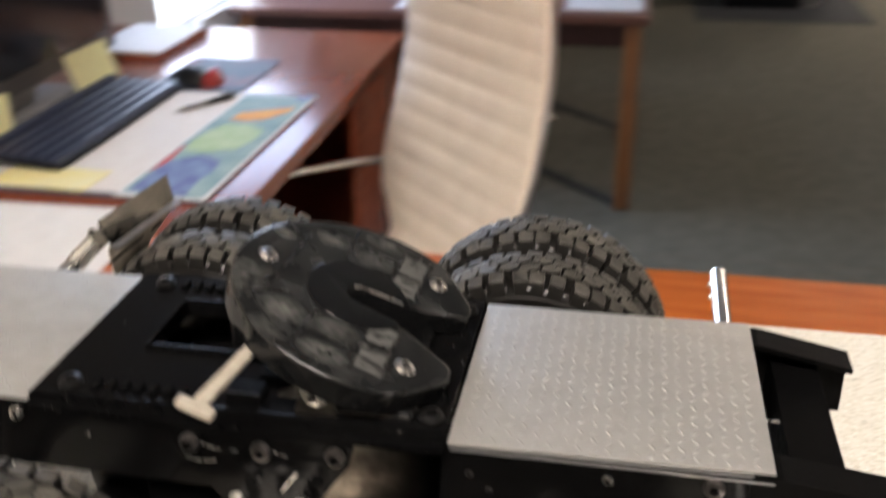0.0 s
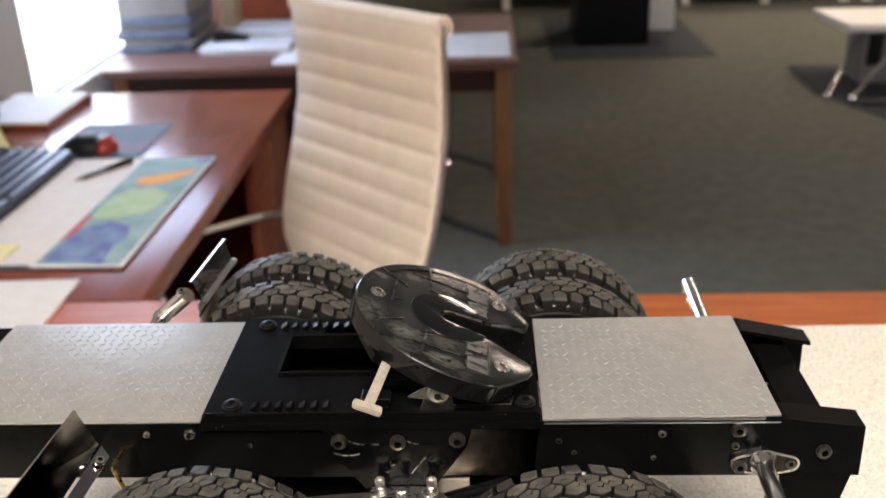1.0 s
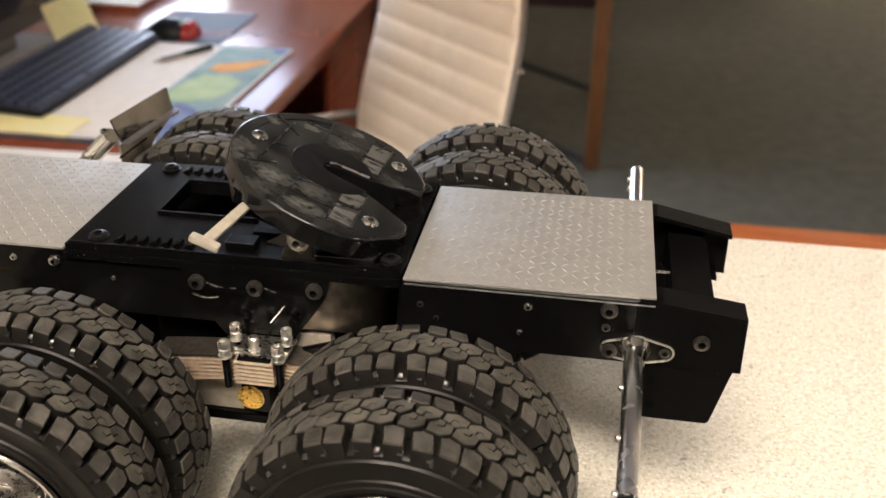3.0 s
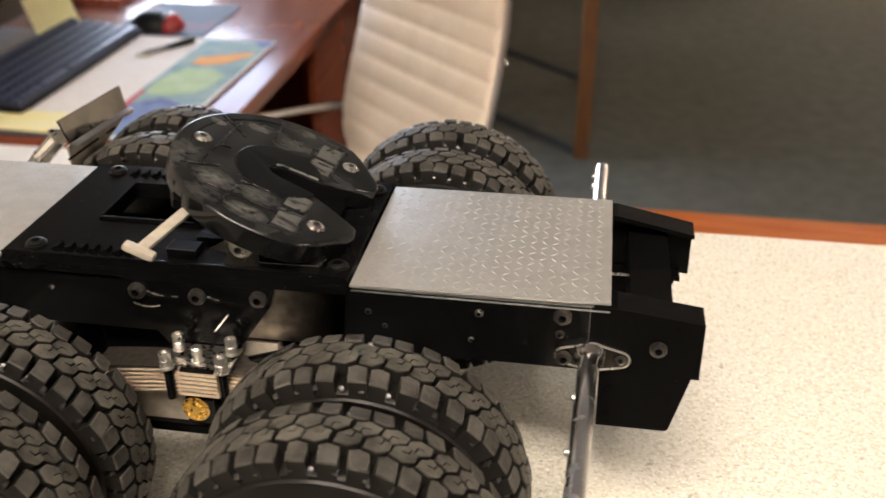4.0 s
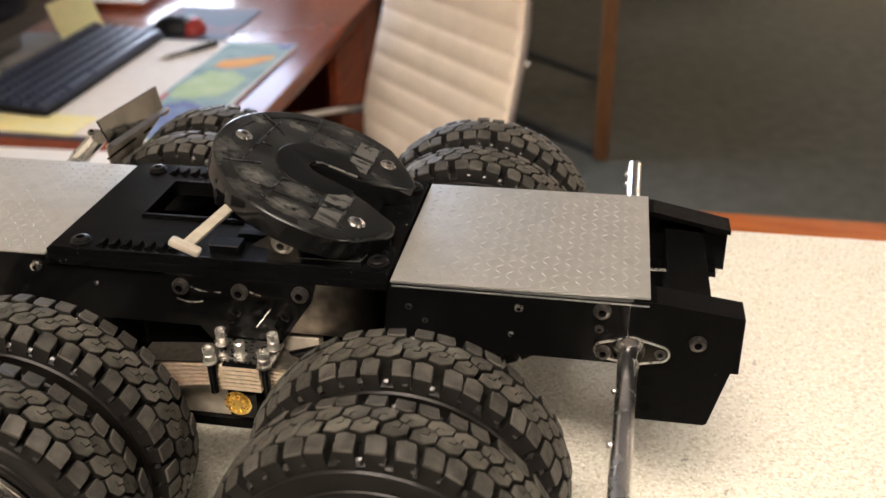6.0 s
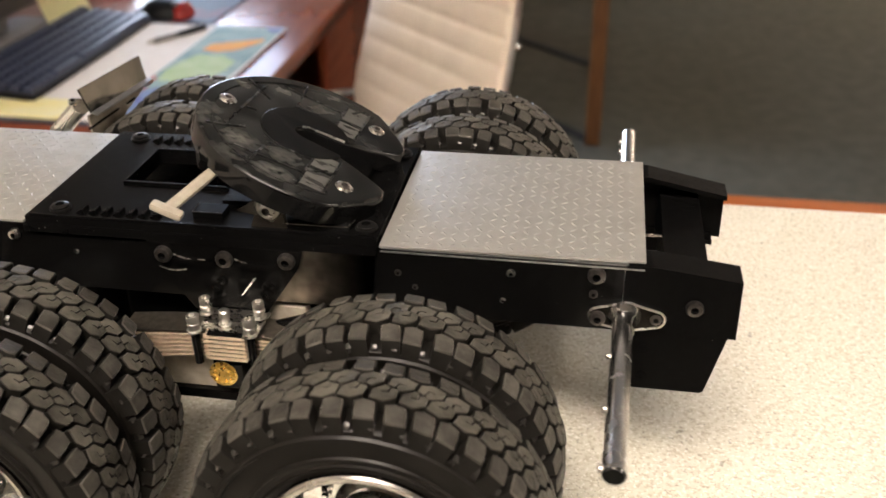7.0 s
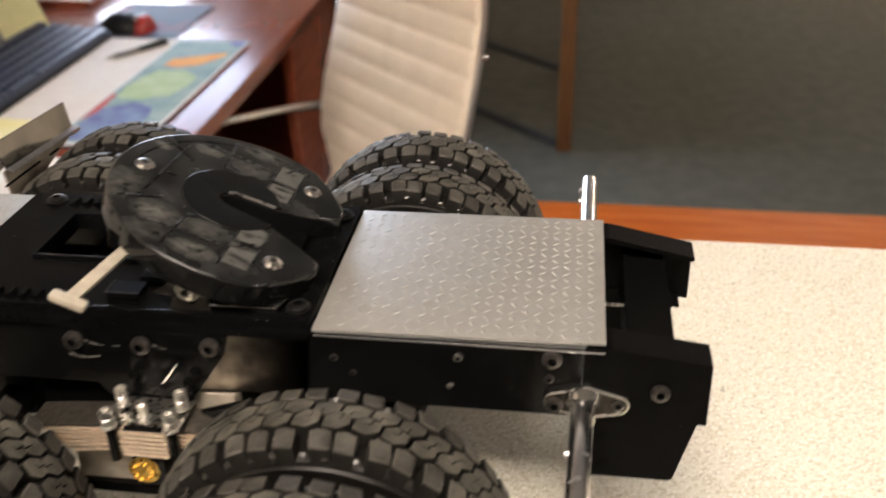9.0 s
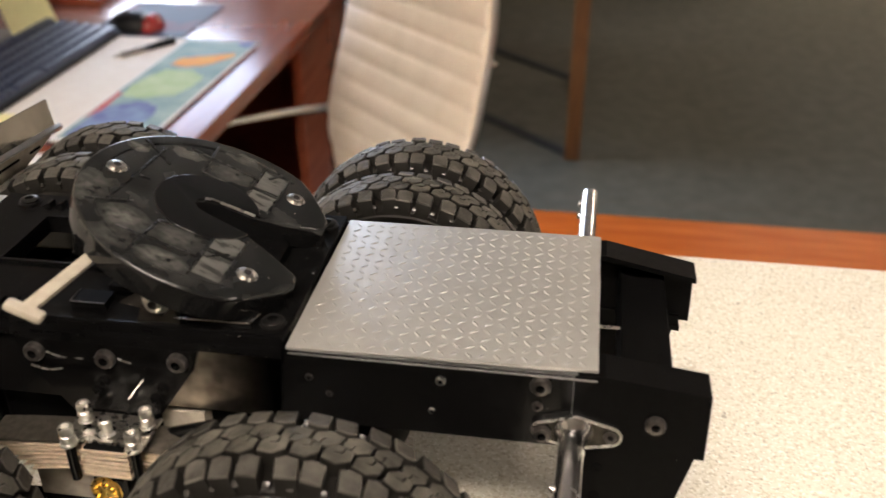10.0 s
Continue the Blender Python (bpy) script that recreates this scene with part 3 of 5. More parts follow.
def key(x, y, w, h):
    k = (round(w, 4), round(h, 4))
    if k not in key_meshes:
        bm = bmesh.new()
        box(bm, -w / 2, w / 2, -h / 2, h / 2, 0, 0.008)
        for v in bm.verts:
            if v.co.z > 0.003:
                v.co.x *= 0.74
                v.co.y *= 0.74
        key_meshes[k] = mesh_of("key", bm, M_KEYTOP, smooth=False)
    ob = new("key", key_meshes[k])
    hang(ob, keyboard)
    ob.location = (x, y, DESK + 0.0155)


for row in range(6):
    x = KX1 - 0.0125 - row * 0.0222 - (0.006 if row == 5 else 0)
    y = KY0 + 0.012
    for col in range(22):
        yy = KY0 + 0.012 + col * 0.0184
        if row == 0 and 3 < col < 9:
            if col == 6:
                key(x, yy, 0.0165, 0.094)
            continue
        if col in (15, 19):
            yy += 0.002
        key(x, yy, 0.0180, 0.0165)

for y in (KY0 + 0.05, KY1 - 0.05):
    bm = bmesh.new()
    box(bm, KX0 + 0.006, KX0 + 0.014, y - 0.012, y + 0.012, DESK - 0.006, DESK + 0.007, 0.001)
    part("foot", bm, M_KEY, keyboard)
keyboard.matrix_basis = keyboard.matrix_basis @ pose(0, 0, 0.008, 0, 5, 0)

# Monitor with notes along its lower edge.
monitor = thing("computer_monitor", (-1.0, 1.25, DESK), "dark computer monitor with notes stuck to its bezel", "monitor")
bm = bmesh.new()
box(bm, -1.008, -0.975, 0.98, 1.55, -0.262, 0.12, 0.008, 3)
part("housing", bm, M_BEZEL, monitor, "dark grey plastic housing")
bm = bmesh.new()
box(bm, -0.9755, -0.972, 0.995, 1.525, -0.226, 0.105, 0.001)
part("screen", bm, M_SCREEN, monitor)
bm = bmesh.new()
box(bm, -1.03, -1.004, 1.19, 1.31, DESK + 0.012, -0.10, 0.006)
part("stand_neck", bm, M_GREYPL, monitor)
bm = bmesh.new()
box(bm, -1.05, -0.965, 1.10, 1.40, DESK, DESK + 0.014, 0.004)
part("stand_base", bm, M_GREYPL, monitor)


def sticky(y, z, size, roll, lean):
    bm = bmesh.new()
    n = 6
    rows = []
    for i in range(n + 1):
        f = i / n
        rows.append([bm.verts.new((0.030 * f * f * lean, (j - 0.5) * size, -f * size)) for j in (0, 0.5, 1)])
    for r0, r1 in zip(rows, rows[1:]):
        for j in range(2):
            bm.faces.new((r0[j], r0[j + 1], r1[j + 1], r1[j]))
    bmesh.ops.solidify(bm, geom=bm.faces[:], thickness=0.0006)
    ob = single("sticky_note", bm, M_NOTE, "pale yellow sticky note hanging from the monitor bezel", "note", "sticky notes")
    ob.matrix_basis = pose(-0.9705 + size * 0.29, y, z, 0, 0, -35) @ pose(0, 0, 0, roll)


sticky(1.385, -0.222, 0.086, 12, 0.4)
sticky(1.085, -0.222, 0.080, -6, 0.7)
sheet("sticky_sheet", -0.965, -0.90, 1.10, 1.20, DESK + 0.0055, M_PAPER, "pale note sheet lying beside the keyboard", "note", 0.0008, turn=14)


# ---- office chairs ----
def office_chair(cx, cy, yaw, label):
    """Ribbed sling chair on a chrome frame; it faces -y in its own space, its back at the origin."""
    ch = thing("office_chair", (cx, cy, FLOOR), label, "chair", "office chairs")
    m = pose(cx, cy, 0, 0, 0, yaw)
    top, seat = -0.05, FLOOR + 0.45
    half = 0.205

    knots = [(0.013, top), (0.012, top - 0.06), (0.013, top - 0.12), (0.010, top - 0.175), (0.000, top - 0.225), (-0.014, top - 0.28), (-0.034, top - 0.35),
             (-0.064, top - 0.44), (-0.108, seat + 0.022), (-0.19, seat - 0.012), (-0.34, seat + 0.006), (-0.48, seat)]
    line = []
    for i in range(len(knots) - 1):
        p = [knots[max(i - 1, 0)], knots[i], knots[i + 1], knots[min(i + 2, len(knots) - 1)]]
        for u in (0.0, 0.2, 0.4, 0.6, 0.8):
            line.append([0.5 * (2 * p[1][k] + (p[2][k] - p[0][k]) * u + (2 * p[0][k] - 5 * p[1][k] + 4 * p[2][k] - p[3][k]) * u * u + (3 * p[1][k] - p[0][k] - 3 * p[2][k] + p[3][k]) * u ** 3) for k in (0, 1)])
    line.append(list(knots[-1]))
    run = [0.0]
    for p, q in zip(line, line[1:]):
        run.append(run[-1] + math.hypot(q[0] - p[0], q[1] - p[1]))

    def spine(f):
        """The sling's line from the top of the back (0) to the front of the seat (1), evenly along its length."""
        return [float(np.interp(f * run[-1], run, [p[k] for p in line])) for k in (0, 1)]

    def wide(f):
        """Half the sling's width: fuller at the waist, with rounded corners where back meets seat."""
        d = f * run[-1]
        return half + 0.009 * math.exp(-((d - 0.36) / 0.12) ** 2) - 0.095 * math.exp(-((d - 0.555) / 0.078) ** 2)

    bm = bmesh.new()
    steps, ribs = 230, run[-1] / 0.0442
    front, back = [], []
    for i in range(steps + 1):
        f = i / steps
        y, z = spine(f)
        y2, z2 = spine(min(f + 0.002, 1))
        y1, z1 = spine(max(f - 0.002, 0))
        t = Vector((0, y2 - y1, z2 - z1)).normalized()
        nrm = Vector((0, t.z, -t.y))
        puff = 0.0050 * abs(math.sin(math.pi * ribs * f)) ** 0.36 + 0.006
        c = Vector((0, y, z))
        front.append([bm.verts.new(m @ (c + Vector((x * wide(f), 0, 0)) + nrm * puff * (1 if abs(x) < 0.97 else 0.5))) for x in (-1, -0.96, -0.5, 0, 0.5, 0.96, 1)])
        back.append([bm.verts.new(m @ (c + Vector((x * wide(f), 0, 0)) - nrm * puff)) for x in (-1, -0.96, -0.5, 0, 0.5, 0.96, 1)])
    for grid in (front, back):
        for a, b in zip(grid, grid[1:]):
            for j in range(6):
                bm.faces.new((a[j], a[j + 1], b[j + 1], b[j]))
    for i in range(steps):
        bm.faces.new((front[i][0], front[i + 1][0], back[i + 1][0], back[i][0]))
        bm.faces.new((front[i][6], front[i + 1][6], back[i + 1][6], back[i][6]))
    for i in (0, steps):
        for j in range(6):
            bm.faces.new((front[i][j], front[i][j + 1], back[i][j + 1], back[i][j]))
    part("ribbed_sling", bm, M_LEATHER, ch, "cream ribbed leatherette sling", angle=60)
    bm = bmesh.new()
    rod(bm, m @ Vector((-half - 0.004, 0.020, top - 0.004)), m @ Vector((half + 0.004, 0.020, top - 0.004)), 0.017, n=20)
    part("top_roll", bm, M_LEATHER, ch)
    for s in (-1, 1):
        bm = bmesh.new()
        bent_bar(bm, [m @ Vector((s * (wide(i / 60) + 0.004), spine(i / 60)[0] + 0.004, spine(i / 60)[1])) for i in range(61)], 0.0048, 10)
        rail = part("side_rail", bm, M_SATIN, ch, "satin metal side rail")
        bm = bmesh.new()
        bmesh.ops.create_uvsphere(bm, u_segments=14, v_segments=8, radius=0.0065, matrix=Matrix.Translation(m @ Vector((s * (wide(0.245) + 0.011), spine(0.245)[0] + 0.008, spine(0.245)[1]))))
        part("rail_knob", bm, M_CHROME, rail)
        bm = bmesh.new()
        loop = [(0.0, -0.485), (-0.10, -0.470), (-0.25, -0.458), (-0.31, -0.462), (-0.34, -0.50), (-0.33, seat + 0.03), (-0.27, seat)]
        pts = [m @ Vector((s * (half + 0.03), y, z)) for y, z in loop]
        bent_bar(bm, pts, 0.0088, 12)
        part("armrest", bm, M_CHROME, ch, "polished loop armrest")
    bm = bmesh.new()
    rod(bm, m @ Vector((0, -0.22, FLOOR + 0.10)), m @ Vector((0, -0.22, seat - 0.03)), 0.025, n=18)
    part("gas_lift", bm, M_CHROME, ch)
    for i in range(5):
        a = 2 * math.pi * i / 5 + 0.3
        tip = Vector((0.29 * math.cos(a), -0.22 + 0.29 * math.sin(a), FLOOR + 0.075))
        bm = bmesh.new()
        rod(bm, m @ Vector((0, -0.22, FLOOR + 0.12)), m @ tip, 0.024, 0.014, n=10)
        leg = part("base_leg", bm, M_CHROME, ch)
        bm = bmesh.new()
        rod(bm, m @ (tip + Vector((-0.012, 0, -0.045))), m @ (tip + Vector((0.012, 0, -0.045))), 0.030, n=16)
        part("caster", bm, M_KEY, leg)
    return ch


office_chair(-0.239, 1.42, -45, "cream ribbed office chair with chrome frame beside the desk")

# ---- wooden table behind the desk ----
table = thing("side_table", (-0.6, 3.0, FLOOR), "wooden table with square legs behind the desk", "table")
TX0, TX1, TY0, TY1 = -1.22, 0.09, 2.655, 3.47
bm = bmesh.new()
box(bm, TX0, TX1, TY0, TY1, TABLE - 0.028, TABLE, 0.003)
part("tabletop", bm, M_TABLETOP, table, "dark reddish table top")
for x0, x1, y0, y1 in ((TX0 + 0.06, TX1 - 0.06, TY0 + 0.03, TY0 + 0.05), (TX0 + 0.06, TX1 - 0.06, TY1 - 0.05, TY1 - 0.03), (TX0 + 0.03, TX0 + 0.05, TY0 + 0.06, TY1 - 0.06), (TX1 - 0.05, TX1 - 0.03, TY0 + 0.06, TY1 - 0.06)):
    bm = bmesh.new()
    box(bm, x0, x1, y0, y1, TABLE - 0.10, TABLE - 0.028, 0.002)
    part("apron", bm, M_APRON, table, "dark stained apron")
for x, y in ((TX0 + 0.045, TY0 + 0.045), (TX1 - 0.045, TY0 + 0.045), (TX0 + 0.045, TY1 - 0.045), (TX1 - 0.045, TY1 - 0.045)):
    bm = bmesh.new()
    box(bm, x - 0.024, x + 0.024, y - 0.024, y + 0.024, FLOOR, TABLE - 0.028, 0.004)
    part("leg", bm, M_OAK, table, "varnished oak leg")
bm = bmesh.new()
box(bm, TX0 + 0.08, -0.34, TY1 - 0.085, TY1 - 0.065, FLOOR + 0.08, TABLE - 0.03, 0.002)
part("modesty_panel", bm, M_APRON, table, "dark panel under the table top")
# Flat dark strips laid on the carpet as the table legs' cast shadows.
for y in (TY0 + 0.06, TY1 - 0.02):
    bm = bmesh.new()
    box(bm, -0.39, 0.39, -0.020, 0.020, 0, 0.008, 0.003)
    bm.transform(pose(TX1 - 0.33, y + 0.27, FLOOR, 0, 0, -43.7))
    part("stretcher", bm, M_MAT_AND_SHADOW, table, "flat dark strip in place of a table leg's shadow")

sheet("table_paper", -0.16, 0.07, 2.72, 3.08, TABLE, M_GREYPAPER, "white printed papers on the wooden table", "paper", 0.004)
sheet("table_paper", -0.68, -0.44, 2.69, 2.97, TABLE, M_GREYPAPER, "white papers on the wooden table", "paper", 0.003, turn=-3)
for i, (h, mat, dx, dy) in enumerate(((0.024, M_BLUEBOOK, 0, 0), (0.020, M_GREYPL, 0.01, 0.01), (0.028, M_BLUEBOOK, -0.008, 0.0), (0.020, M_GREYPL, 0.0, 0.012), (0.030, M_BLUEBOOK, 0.006, 0.0))):
    z = TABLE + sum((0.024, 0.020, 0.028, 0.020, 0.030)[:i])
    bm = bmesh.new()
    box(bm, -1.236 + dx, -0.992 + dx, 2.895 + dy, 3.20 + dy, z, z + h - 0.0005, 0.004)
    single("binder", bm, mat, "slate blue and grey binder in a stack on the table", "binder", "stack of binders")
bm = bmesh.new()
box(bm, -1.23, -0.995, 2.90, 3.20, TABLE + 0.122, TABLE + 0.62, 0.006)
single("archive_box", bm, M_TAUPE, "tall taupe archive box on the binders", "box")
bm = bmesh.new()
box(bm, -0.96, -0.66, 2.85, 3.20, TABLE, TABLE + 0.022, 0.004)
single("paper_box", bm, M_GREYPAPER, "low pale stack tray on the table", "box")
bm = bmesh.new()
box(bm, -0.98, -0.92, 3.22, 3.34, TABLE, TABLE + 0.16, 0.012)
single("tan_canister", bm, M_TAN, "small tan canister on the table", "canister")
bm = bmesh.new()
box(bm, -0.88, -0.68, 3.02, 3.18, TABLE + 0.022, TABLE + 0.05, 0.003)
single("loose_paper", bm, M_GREYPAPER, "loose white papers on the tray", "paper")
bm = bmesh.new()
prism(bm, [(0, 0), (0.11, 0), (0.11, 0.012), (0.02, 0.034), (0, 0.03)], lambda u, v, h: (-0.93 + u, 2.95 + u * 0.2 + h, TABLE + 0.022 + v), 0, 0.035, 0.004)
single("stapler", bm, M_KEY, "small black stapler on the tray", "stapler")
bm = bmesh.new()
box(bm, -1.08, -0.55, 3.50, 3.90, FLOOR, FLOOR + 0.95, 0.004)
single("wood_cabinet", bm, M_WOOD, "red-brown wooden cabinet behind the table", "cabinet")

# ---- far part of the room ----
sheet("floor_mat", 0.40, 1.36, 5.38, 6.75, FLOOR, M_MAT_AND_SHADOW, "dark grey mat on the carpet", "mat", 0.006)
copier = thing("office_copier", (0.85, 6.0, FLOOR + 0.006), "black office machine with a pale side panel", "copier")
bm = bmesh.new()
box(bm, 0.57, 1.01, 5.70, 6.30, FLOOR + 0.006, FLOOR + 1.05, 0.01)
part("body", bm, M_KEY, copier)
bm = bmesh.new()
box(bm, 1.01, 1.17, 5.74, 6.28, FLOOR + 0.09, FLOOR + 1.05, 0.006)
part("side_panel", bm, M_PAPER, copier, "pale side panel")
bm = bmesh.new()
box(bm, 1.02, 1.13, 5.78, 6.26, FLOOR + 0.006, FLOOR + 0.09, 0.004)
part("plinth", bm, M_GREYPL, copier)

bm = bmesh.new()
prism(bm, [(1.83, 4.04), (3.3, 4.0), (3.3, 5.0), (1.69, 5.08), (1.65, 4.51)], lambda u, v, h: (u, v, h), FLOOR, FLOOR + 0.006)
single("floor_mat", bm, M_MAT_AND_SHADOW, "dark mat under the low white table", "mat", smooth=False)
LOWTOP = FLOOR + 0.33
low = thing("low_table", (2.2, 4.8, FLOOR + 0.006), "low white table on slanting metal legs", "table")
bm = bmesh.new()
prism(bm, [(1.80, 4.55), (2.75, 4.50), (2.75, 5.0), (1.77, 5.02)], lambda u, v, h: (u, v, h), LOWTOP - 0.035, LOWTOP, 0.006)
part("tabletop", bm, M_MELAMINE, low)
for x0, y0, x1, y1 in ((1.665, 4.36, 1.98, 4.80), (1.765, 4.30, 2.10, 4.56), (2.72, 4.52, 2.60, 4.90), (2.66, 4.50, 2.44, 4.54)):
    bm = bmesh.new()
    rod(bm, (x0, y0, FLOOR + 0.03), (x1, y1, LOWTOP - 0.035), 0.010, n=10)
    leg = part("leg", bm, M_CHROME, low, "slanting metal leg")
    bm = bmesh.new()
    bmesh.ops.create_uvsphere(bm, u_segments=12, v_segments=8, radius=0.020, matrix=Matrix.Translation((x0, y0, FLOOR + 0.026)))
    part("foot", bm, M_CHROME, leg)
bm = bmesh.new()
rod(bm, (1.78, 4.24, FLOOR + 0.016), (2.70, 4.10, FLOOR + 0.016), 0.010, n=10)
part("foot_bar", bm, M_KEY, low, "dark foot bar")

crate = thing("storage_crate", (2.1, 4.8, FLOOR + 0.006), "grey crate with black panels under the low table", "crate")
bm = bmesh.new()
box(bm, 1.93, 2.34, 4.66, 4.90, FLOOR + 0.006, LOWTOP - 0.05, 0.008)
part("shell", bm, M_GREYPL, crate)
for x0, x1 in ((1.945, 2.02), (2.12, 2.32)):
    bm = bmesh.new()
    box(bm, x0, x1, 4.652, 4.662, FLOOR + 0.10, LOWTOP - 0.07, 0.002)
    part("panel", bm, M_KEY, crate, "black panel")

for i, x in enumerate((0.1, 1.45, 2.8)):
    unit = thing("low_cabinet", (x + 0.65, 7.4, FLOOR), "dark low cabinet with pale legs along the far wall", "cabinet", "far cabinets")
    bm = bmesh.new()
    box(bm, x, x + 1.3, 7.05, 7.6, FLOOR + 0.12, FLOOR + 0.8, 0.006)
    part("body", bm, M_BLUEBOOK if i != 1 else M_GREYPL, unit)
    for lx in (x + 0.06, x + 0.65, x + 1.24):
        bm = bmesh.new()
        box(bm, lx - 0.03, lx + 0.03, 7.06, 7.12, FLOOR, FLOOR + 0.12, 0.004)
        part("leg", bm, M_MELAMINE, unit)


# ---- the model truck chassis, in model units ----
truck = thing("model_truck_chassis", (-40 * K, 39 * K, COUNTER), "black metal model truck chassis with tilted fifth wheel on a counter", "model truck")
WIDE = 78.0


def tpart(name, bm, mat, label="", parent=None, smooth=True, angle=38):
    return part(name, bm, mat, parent or truck, label, K, smooth, angle)


def across(side, y):
    """The same distance from the near face, or mirrored from the far one."""
    return y if side == 0 else WIDE - y


def plate_with_holes(bm, x0, x1, y0, y1, z0, z1, holes):
    xs = sorted({x0, x1, *(h[0] for h in holes), *(h[1] for h in holes)})
    ys = sorted({y0, y1, *(h[2] for h in holes), *(h[3] for h in holes)})
    solid = {}
    for i in range(len(xs) - 1):
        for j in range(len(ys) - 1):
            cx, cy = (xs[i] + xs[i + 1]) / 2, (ys[j] + ys[j + 1]) / 2
            solid[i, j] = not any(h[0] < cx < h[1] and h[2] < cy < h[3] for h in holes)
    verts = {}

    def v(i, j, k):
        if (i, j, k) not in verts:
            verts[i, j, k] = bm.verts.new((xs[i], ys[j], (z0, z1)[k]))
        return verts[i, j, k]

    for (i, j), s in solid.items():
        if not s:
            continue
        for k in (0, 1):
            bm.faces.new((v(i, j, k), v(i + 1, j, k), v(i + 1, j + 1, k), v(i, j + 1, k)))
        for di, dj, a, b in ((-1, 0, (i, j), (i, j + 1)), (1, 0, (i + 1, j), (i + 1, j + 1)), (0, -1, (i, j), (i + 1, j)), (0, 1, (i, j + 1), (i + 1, j + 1))):
            if not solid.get((i + di, j + dj), False):
                bm.faces.new((v(*a, 0), v(*b, 0), v(*b, 1), v(*a, 1)))


# Frame rails and tail horns.
for side in (0, 1):
    bm = bmesh.new()
    c = [(0, 73.4), (10, 73.4), (10, 75), (1.8, 75), (1.8, 96.9), (10, 96.9), (10, 98.4), (0, 98.4)]
    prism(bm, c, lambda u, v, h: (h, across(side, u), v), -330, 82.45)
    tpart("frame_rail", bm, M_BLACK, "gloss black channel frame rail", smooth=False)
    bm = bmesh.new()
    tip_x, tip_z, low = (120.0, 95.4, 73.4) if side == 0 else (121.2, 92.9, 70.4)
    for poly, y0, y1 in (
        ([(82.6, 73.4), (tip_x + 0.4, low), (tip_x, tip_z), (91, 99.2), (82.6, 98.7)], -0.3, 2.0),
        ([(82.6, 96.9), (91, 97.4), (tip_x, tip_z - 1.8), (tip_x, tip_z), (91, 99.2), (82.6, 98.7)], 2.0, 11.0),
        ([(96, 73.4), (118, low), (118, low + 1.8), (96, 75.2)], 2.0, 9.0),
    ):
        prism(bm, poly, lambda u, v, h: (u, across(side, h), v), y0, y1)
    tpart("tail_horn", bm, M_ANOD, "matt black tapered tail horn", smooth=False)
    bm = bmesh.new()
    prism(bm, [(87, 73.2), (118, 73.2), (112.6, 50.2), (111.4, 49.4), (87.4, 49.4)], lambda u, v, h: (u, across(side, h), v), 0.6, 2.6)
    bracket = tpart("tail_bracket", bm, M_ANOD, "matt black bracket plate below the tail horn", smooth=False)
    # Bolt holes drawn as flat black caps, their inner shade in the colour.
    for hx, hz in ((90.8, 66.0), (91.0, 55.0)):
        bm = bmesh.new()
        screw(bm, (hx, across(side, 0.6), hz), (0, -1 if side == 0 else 1, 0), 1.9, 0.35, 16)
        tpart("bolt_hole", bm, [M_RECESS_SHADE, M_RECESS_SHADE], parent=bracket)

bm = bmesh.new()
box(bm, 96.2, 111.0, 2.2, WIDE - 2.2, 88.4, 90.4, 0.3)
box(bm, 96.2, 98.2, 2.2, WIDE - 2.2, 75.4, 88.4, 0.2)
tpart("tail_crossmember", bm, M_ANOD, "matt black plate between the tail horns", smooth=False)
for y in (41.5,):
    bm = bmesh.new()
    rod(bm, (89, y, 88), (96.2, y, 88), 0.55, n=8)
    tpart("brake_line", bm, M_STEEL)
for x in (-60, -200, 40):
    bm = bmesh.new()
    box(bm, x - 6, x + 6, 1.8, WIDE - 1.8, 76, 90, 0.5)
    tpart("crossmember", bm, M_ANOD, smooth=False)

bm = bmesh.new()
box(bm, -104, -6, 12, WIDE - 12, 48, 73, 1.5)
box(bm, -70, -40, 4, WIDE - 4, 42, 73.2, 1.5)
tpart("suspension_beam", bm, M_ANOD, smooth=False)

# Screws on the rails.
for side in (0, 1):
    out = -1 if side == 0 else 1
    for x, z, r, h, mat in ((73.4, 94.6, 3.0, 2.2, M_SCREW), (72.8, 87.2, 1.5, 1.2, M_SCREW), (105.8, 84.8, 2.9, 2.0, M_SCREW), (45.2, 92.8, 1.5, 1.0, M_STEEL), (42.6, 81.8, 1.0, 0.7, M_STEEL),
                            (6.5, 89.8, 1.2, 0.8, M_SCREW), (12.3, 84.5, 1.0, 0.7, M_SCREW), (-112.2, 88.5, 0.9, 0.7, M_STEEL), (-135.0, 94.0, 2.1, 1.8, M_STEEL), (-152.0, 93.8, 1.3, 1.0, M_STEEL)):
        bm = bmesh.new()
        face = -0.3 if x > 82.6 else 0.0
        screw(bm, (x, across(side, face), z), (0, out, 0), r, h)
        tpart("rail_screw", bm, [mat, M_RECESS_SHADE])


bm = bmesh.new()
bent_bar(bm, [(-166, -0.5, 82), (-165, -6, 82.5), (-162.5, -9.5, 82), (-161, -10, 78), (-160, -10, 75)], 0.9, 10)
tpart("brass_pipe", bm, M_BRASS, "thin brass pipe")


